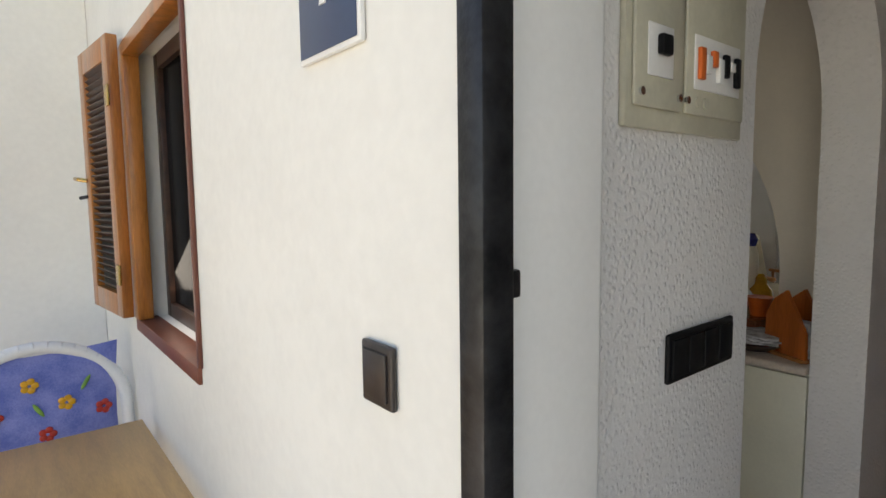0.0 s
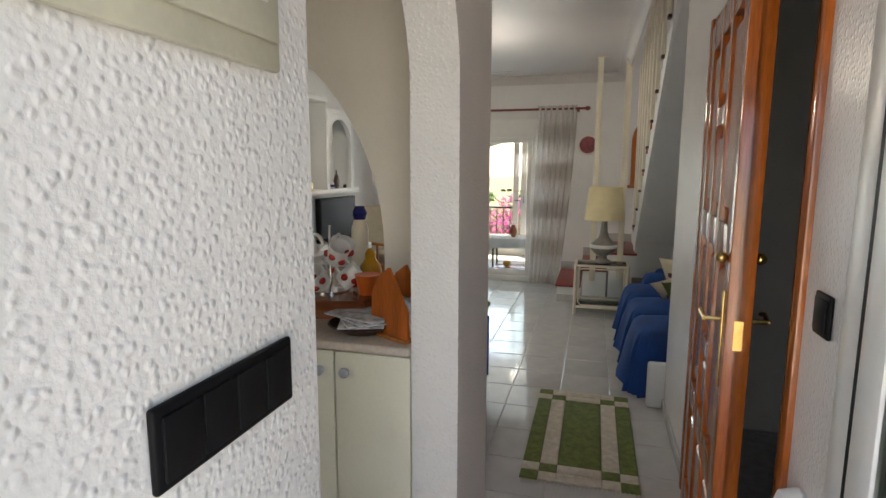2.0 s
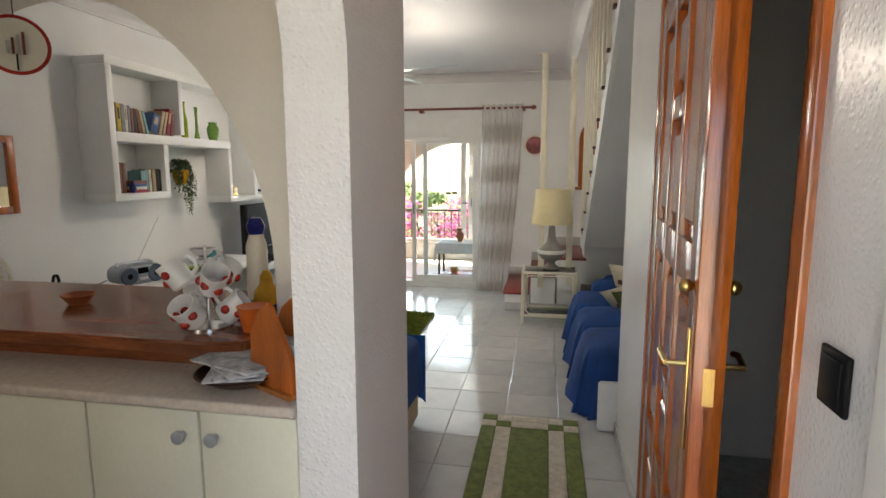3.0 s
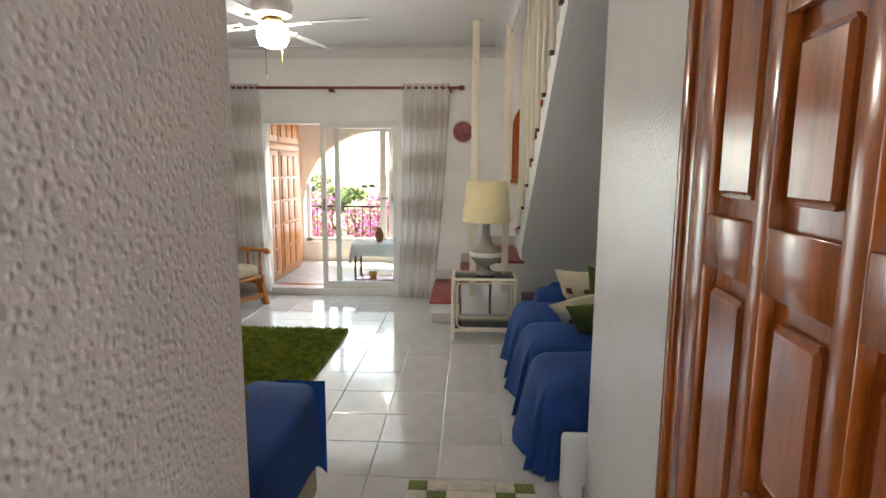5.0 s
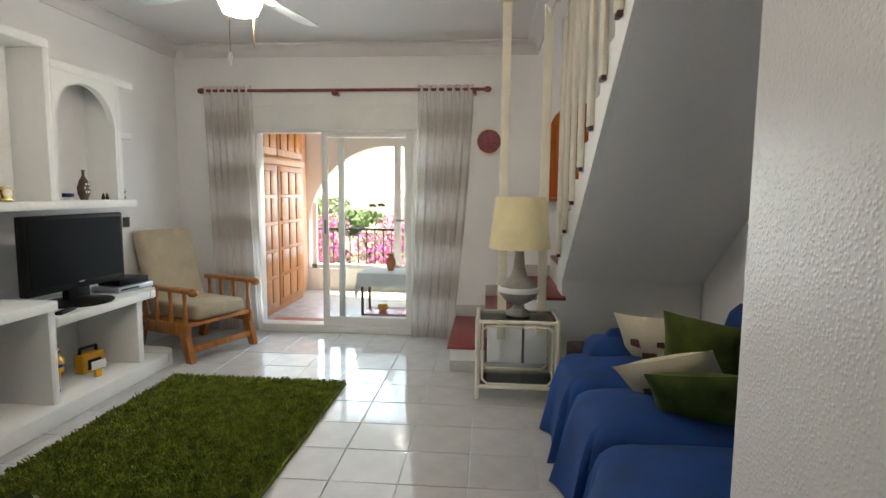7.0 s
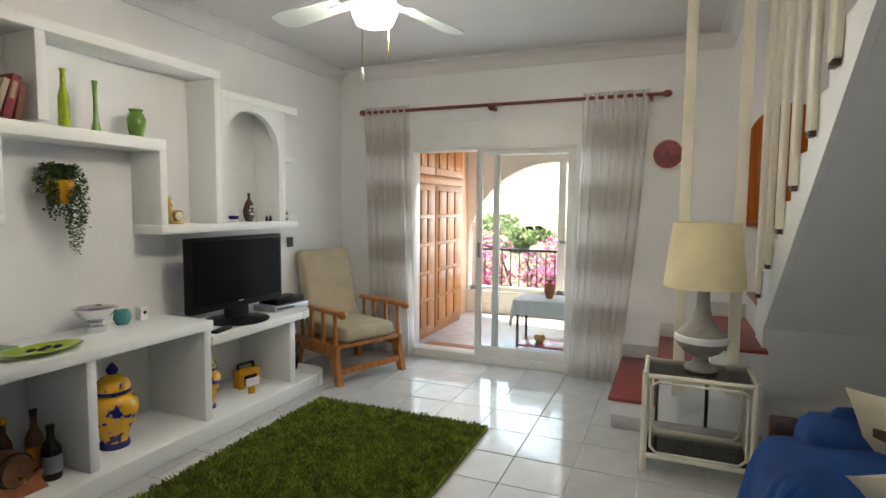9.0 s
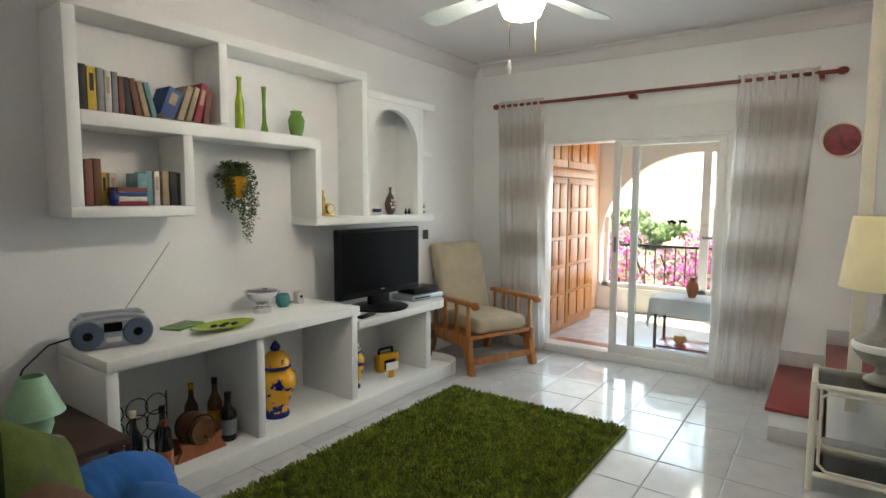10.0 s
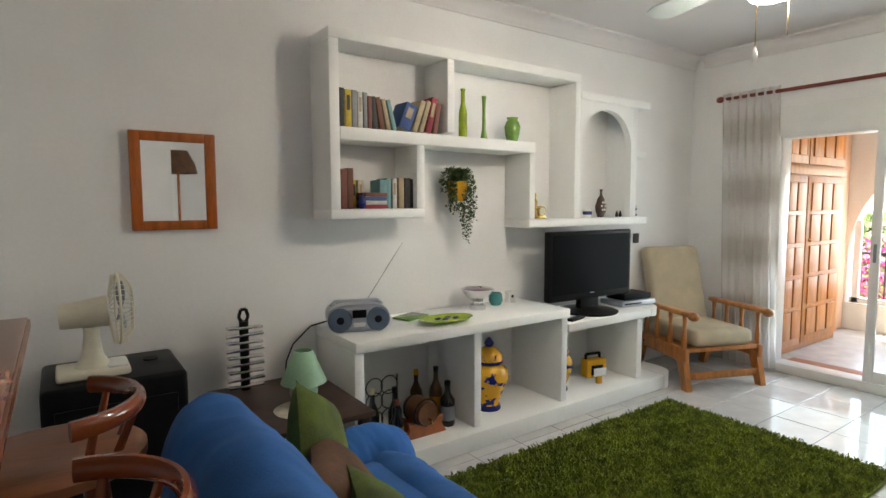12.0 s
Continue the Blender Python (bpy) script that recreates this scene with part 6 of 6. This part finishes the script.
def book(x, y, z, w, d, h, cover, tilt=0.0, flat=False):
    b = thing("book", "hardback book on the shelf" if not flat else "book lying on the shelf", "book", pose(x, y, z, 0, tilt, 0) if not flat else pose(x, y, z, 0, 0, rb.uniform(-6, 6)), "books on the shelf")
    if flat:
        w, h = h, w
    part("pages", box(bmn(), 0.002, w - 0.002, 0.004, d - 0.004, 0.002, h - 0.002), CREAMF, b, smooth=False)
    part("cover", box(bmn(), 0, w, 0, 0.003, 0, h, 0.001), COV[cover], b)
    part("cover", box(bmn(), 0, 0.002, 0.003, d, 0, h), COV[cover], b, smooth=False)
    part("cover", box(bmn(), w - 0.002, w, 0.003, d, 0, h), COV[cover], b, smooth=False)
    if not flat and cover in (1, 2, 6, 8):
        part("title_bar", box(bmn(), w * 0.25, w * 0.75, -0.001, 0.0, h * 0.45, h * 0.85), COV[0] if cover == 1 else COV[7], b)


x = 4.235
for c, w, h, t in ((0, .026, .19, 0), (1, .034, .185, 0), (3, .026, .185, 0), (2, .026, .18, 0), (3, .022, .18, 0), (9, .022, .165, 0), (0, .03, .165, -6), (4, .026, .165, -10), (7, .024, .16, -12), (5, .022, .16, -14)):
    book(x, 2.885, 1.722, w, 0.13, h, c, t)
    x += w + 0.005 + (0.008 if t else 0)
for c, w, h, t in ((6, .07, .145, 22), (7, .03, .18, 20), (7, .026, .18, 18), (8, .036, .20, 15), (9, .028, .17, 10)):
    book(x + 0.0, 2.885, 1.722 + (0.0 if t >= 0 else 0) + abs(math.sin(radians(t))) * w, w, 0.13, h, c, t)
    x += w + 0.014
x = 4.24
for c, w, h in ((9, .03, .20), (4, .03, .205)):
    book(x, 2.885, 1.312, w, 0.13, h, c, 0)
    x += w + 0.004
for k, c in enumerate((8, 2, 6, 9)):
    book(4.37, 2.885, 1.312 + 0.021 * k, 0.02, 0.12, 0.13, c, 0, True)
for k, (c, w, h) in enumerate(((7, .03, .11), (1, .022, .1), (2, .03, .1))):
    book(4.31 + 0.034 * k, 2.98, 1.312, w, 0.1, h + 0.05, c)
for k, (c, w, h) in enumerate(((5, .045, .15), (5, .03, .16), (2, .026, .16), (7, .034, .165), (0, .036, .165), (0, .03, .16))):
    book(4.465 + 0.0385 * k, 2.90, 1.312 if k > 1 else 1.312 + 0.0, w * 0.95, 0.11, h, c)
solo("blue_jug", lathe(bmn(), [(0.02, 0), (0.04, 0.03), (0.03, 0.06), (0.014, 0.075), (0.02, 0.09)], 20), COBALT, "small cobalt blue jug on the shelf", "jug", m=pose(4.345, 2.873, 1.312) @ Matrix.Diagonal((0.55, 0.55, 0.9, 1)))
solo("green_bottle_vase", lathe(bmn(), [(0.022, 0), (0.026, 0.02), (0.024, 0.15), (0.013, 0.20), (0.011, 0.27), (0.017, 0.285), (0.012, 0.285)], 20), LIME, "tall lime green glass bottle vase", "vase", group="green vases", m=pose(5.05, 2.95, 1.722))
solo("green_bud_vase", lathe(bmn(), [(0.02, 0), (0.022, 0.01), (0.012, 0.06), (0.009, 0.16), (0.012, 0.24), (0.015, 0.26), (0.01, 0.258)], 20), GREENC, "slim green glass bud vase", "vase", group="green vases", m=pose(5.21, 2.95, 1.722))
solo("green_urn", lathe(bmn(), [(0.032, 0), (0.045, 0.05), (0.05, 0.10), (0.038, 0.13), (0.03, 0.14), (0.038, 0.155), (0.03, 0.153)], 24), GREENC, "green ceramic urn vase", "vase", group="green vases", m=pose(5.45, 2.96, 1.722))
gc = thing("gilt_clock", "small gilt figure with a clock", "ornament", pose(5.66, 2.93, 1.236))
part("base", box(bmn(), -0.05, 0.05, -0.02, 0.02, 0, 0.02, 0.004), BRASS, gc)
part("dial", cyl(bmn(), (0.015, -0.022, 0.05), (0.015, 0.015, 0.05), 0.034, 0.034, 24), BRASS, gc)
part("dial_face", cyl(bmn(), (0.015, -0.0255, 0.05), (0.015, -0.022, 0.05), 0.024, 0.024, 24), IVORY, gc)
part("figure", lathe(bmn(), [(0.022, 0.02), (0.014, 0.07), (0.018, 0.11), (0.007, 0.135), (0.011, 0.155), (0.003, 0.17)], 12, (-0.032, 0, 0)), BRASS, gc)
mg = mug(pose(6.13, 2.92, 1.236, 0, 0, 170), WHITEP, "white and blue patterned mug on the shelf", False, 0.8)
part("band", lathe(bmn(), [(0.0325, 0.02), (0.0335, 0.045)], 24), COBALT, mg)
dv2 = solo("flask_vase", lathe(bmn(), [(0.03, 0), (0.05, 0.04), (0.055, 0.08), (0.035, 0.13), (0.012, 0.16), (0.012, 0.19), (0.018, 0.20)], 24), DARKWOOD, "flat dark brown flask vase with pale pattern", "vase", m=pose(6.30, 2.94, 1.236) @ Matrix.Diagonal((1, 0.5, 1, 1)))
for k in range(6):
    part("pattern", ball(bmn(), (0.022 * math.cos(k * 1.05), -0.053, 0.08 + 0.03 * math.sin(k * 1.05)), 0.009, (1, 0.4, 1), 1), IVORY, dv2)
for k in range(2):
    solo("shoe_ornament", lathe(bmn(), [(0.01, 0), (0.013, 0.01), (0.008, 0.03), (0.003, 0.045)], 10), BLACKM, "tiny dark ornament in the arched niche", "ornament", m=pose(6.47 + 0.04 * k, 2.93, 1.236))
cp = thing("cup_stack", "stack of small striped cups on the shelf end", "cups", pose(6.70, 2.95, 1.236))
for k in range(4):
    part("cup", lathe(bmn(), [(0.022, 0.022 * k), (0.028, 0.022 * k + 0.018), (0.022, 0.022 * k + 0.021)], 18), IVORY if k % 2 else GREYP, cp)

# trailing fern in a yellow wall pot
pf = thing("hanging_plant", "trailing green fern in a yellow wall pot", "plant", pose(5.06, 3.02, 1.44))
part("pot", lathe(bmn(), [(0.04, -0.09), (0.06, -0.02), (0.065, 0.03), (0.05, 0.03)], 20), YELLOW, pf, "yellow wall pot")
rf = random.Random(8)
v, f = [], []
for k in range(70):
    a = rf.uniform(-2.9, -0.2) if k > 20 else rf.uniform(0, 6.28)
    drop = rf.uniform(0.05, 0.34) if k > 20 else rf.uniform(-0.02, 0.08)
    sx, sy = math.cos(a) * rf.uniform(0.05, 0.13), math.sin(a) * rf.uniform(0.03, 0.09)
    if drop > 0.18:
        sx = rf.uniform(0.0, 0.09)
    for j in range(26):
        t = j / 25
        p = Vector((sx * min(1, t * 1.6), sy * min(1, t * 1.6), 0.03 + 0.10 * math.sin(min(1, t * 1.4) * math.pi) * 0.8 - drop * t * t * 1.1))
        if p.y > 0.065:
            p.y = 0.065
        for s in (-1, 1):
            d = Vector((rf.gauss(0, 1), rf.gauss(0, 0.6), rf.gauss(-0.3, 0.7))).normalized() * 0.019
            o = d.orthogonal().normalized() * 0.006
            i0 = len(v)
            v += [tuple(p), tuple(p + d * 0.5 + o), tuple(p + d), tuple(p + d * 0.5 - o)]
            f.append((i0, i0 + 1, i0 + 2, i0 + 3))
me = bpy.data.meshes.new("fronds")
me.from_pydata(v, [], f)
me.materials.append(LEAF)
fo = new("fronds", me)
fo.parent = pf

# dried plant on the terrace, bird stickers, latch, floor lamp behind the walk
dp = thing("dried_plant", "dried olive-green plant beside the terrace table", "plant", pose(8.20, 0.90, 0.0))
part("pot", lathe(bmn(), [(0.06, 0), (0.08, 0.15), (0.085, 0.16), (0.07, 0.155)], 20), TERRA, dp)
leafmesh("foliage", 130, [((0, 0.02, 0.3), (0.09, 0.09, 0.16)), ((0.02, 0.0, 0.55), (0.10, 0.08, 0.2)), ((0, 0, 0.8), (0.06, 0.06, 0.16))], 0.03, LEAF, 51, dp)
bs = thing("bird_sticker", "dark bird sticker on the glass", "sticker")
for y, z in ((1.28, 1.18), (1.20, 1.185)):
    part("bird", prism(bmn(), [(y - 0.045, z), (y - 0.01, z + 0.022), (y + 0.01, z + 0.012), (y + 0.035, z + 0.02), (y + 0.02, z - 0.004), (y + 0.012, z - 0.02), (y, z - 0.002), (y - 0.025, z - 0.016)], "x", 7.7195, 7.7215), BLACKP, bs, smooth=False)
solo("wall_catch", box(bmn(), 7.70, 7.719, 0.50, 0.52, 1.08, 1.17, 0.003), BLACKP, "black shutter strap catch on the wall", "catch")
solo("wall_hook", ball(bmn(), (7.712, 0.46, 0.90), 0.012), BLACKP, "small black hook on the wall", "hook")
solo("yellow_toy", lathe(bmn(), [(0.05, 0), (0.08, 0.04), (0.06, 0.09), (0.02, 0.11)], 20), YELLOW, "orange-yellow soft ball behind the sofa end", "toy", m=pose(6.1, -0.75, 0.0) @ Matrix.Translation((0, 0, 0.0)))

# floor lamp at the sofa end
fl = thing("floor_lamp", "tall floor lamp with a dark brown bell shade", "floor lamp", pose(4.14, -0.62, 0.0))
part("base", lathe(bmn(), [(0.045, 0), (0.045, 0.02), (0.02, 0.04)], 24), DARKWOOD, fl)
part("pole", cyl(bmn(), (0, 0, 0.03), (0, 0, 1.72), 0.013), DOORWOOD, fl)
bm = lathe(bmn(), [(0.19, 1.66), (0.17, 1.76), (0.10, 1.90), (0.095, 1.90), (0.165, 1.76), (0.186, 1.66)], 32, loop=True)
part("shade", bm, BROWNF, fl, "dark brown fabric bell shade")

# floor tiles
T = 0.316
tm = {}


def tile_mesh(w, d):
    key = (round(w, 3), round(d, 3))
    if key not in tm:
        bm = bmn()
        b = 0.003
        lo = [bm.verts.new(p) for p in ((0, 0, -0.005), (w, 0, -0.005), (w, d, -0.005), (0, d, -0.005))]
        mid = [bm.verts.new(p) for p in ((0, 0, -0.0015), (w, 0, -0.0015), (w, d, -0.0015), (0, d, -0.0015))]
        hi = [bm.verts.new(p) for p in ((b, b, 0), (w - b, b, 0), (w - b, d - b, 0), (b, d - b, 0))]
        for k in range(4):
            j = (k + 1) % 4
            bm.faces.new((lo[k], lo[j], mid[j], mid[k]))
            bm.faces.new((mid[k], mid[j], hi[j], hi[k]))
        bm.faces.new(hi)
        me = bpy.data.meshes.new("tile")
        bm.to_mesh(me)
        bm.free()
        me.materials.append(TILE)
        tm[key] = me
    return tm[key]


def put_tile(x, y, w, d):
    o = new("tile", tile_mesh(w, d))
    o.location = (x, y, 0.0)
    o.rotation_euler = (rg.gauss(0, 0.0012), rg.gauss(0, 0.0012), 0)
    o.parent = floor


G = 0.003
xs = [4.81 + T * k for k in range(-14, 10)]
ys = [0.297 + T * k for k in range(-6, 10)]
for xa in xs:
    for ya in ys:
        x0, x1, y0, y1 = max(xa, 0.63), min(xa + T, 7.716), max(ya, -1.29), min(ya + T, 3.09)
        if x1 - x0 < 0.03 or y1 - y0 < 0.03:
            continue
        if x1 < 2.66 and (y1 > 0.75 or y0 < -0.4):
            continue
        if (x0 > 6.7 and y1 < 0.5) or (x1 < 4.03 and y1 < -0.33) or y0 > 2.65 and x0 > 4.2 and x1 < 6.6:
            continue
        put_tile(x0 + G / 2, y0 + G / 2, x1 - x0 - G, y1 - y0 - G)
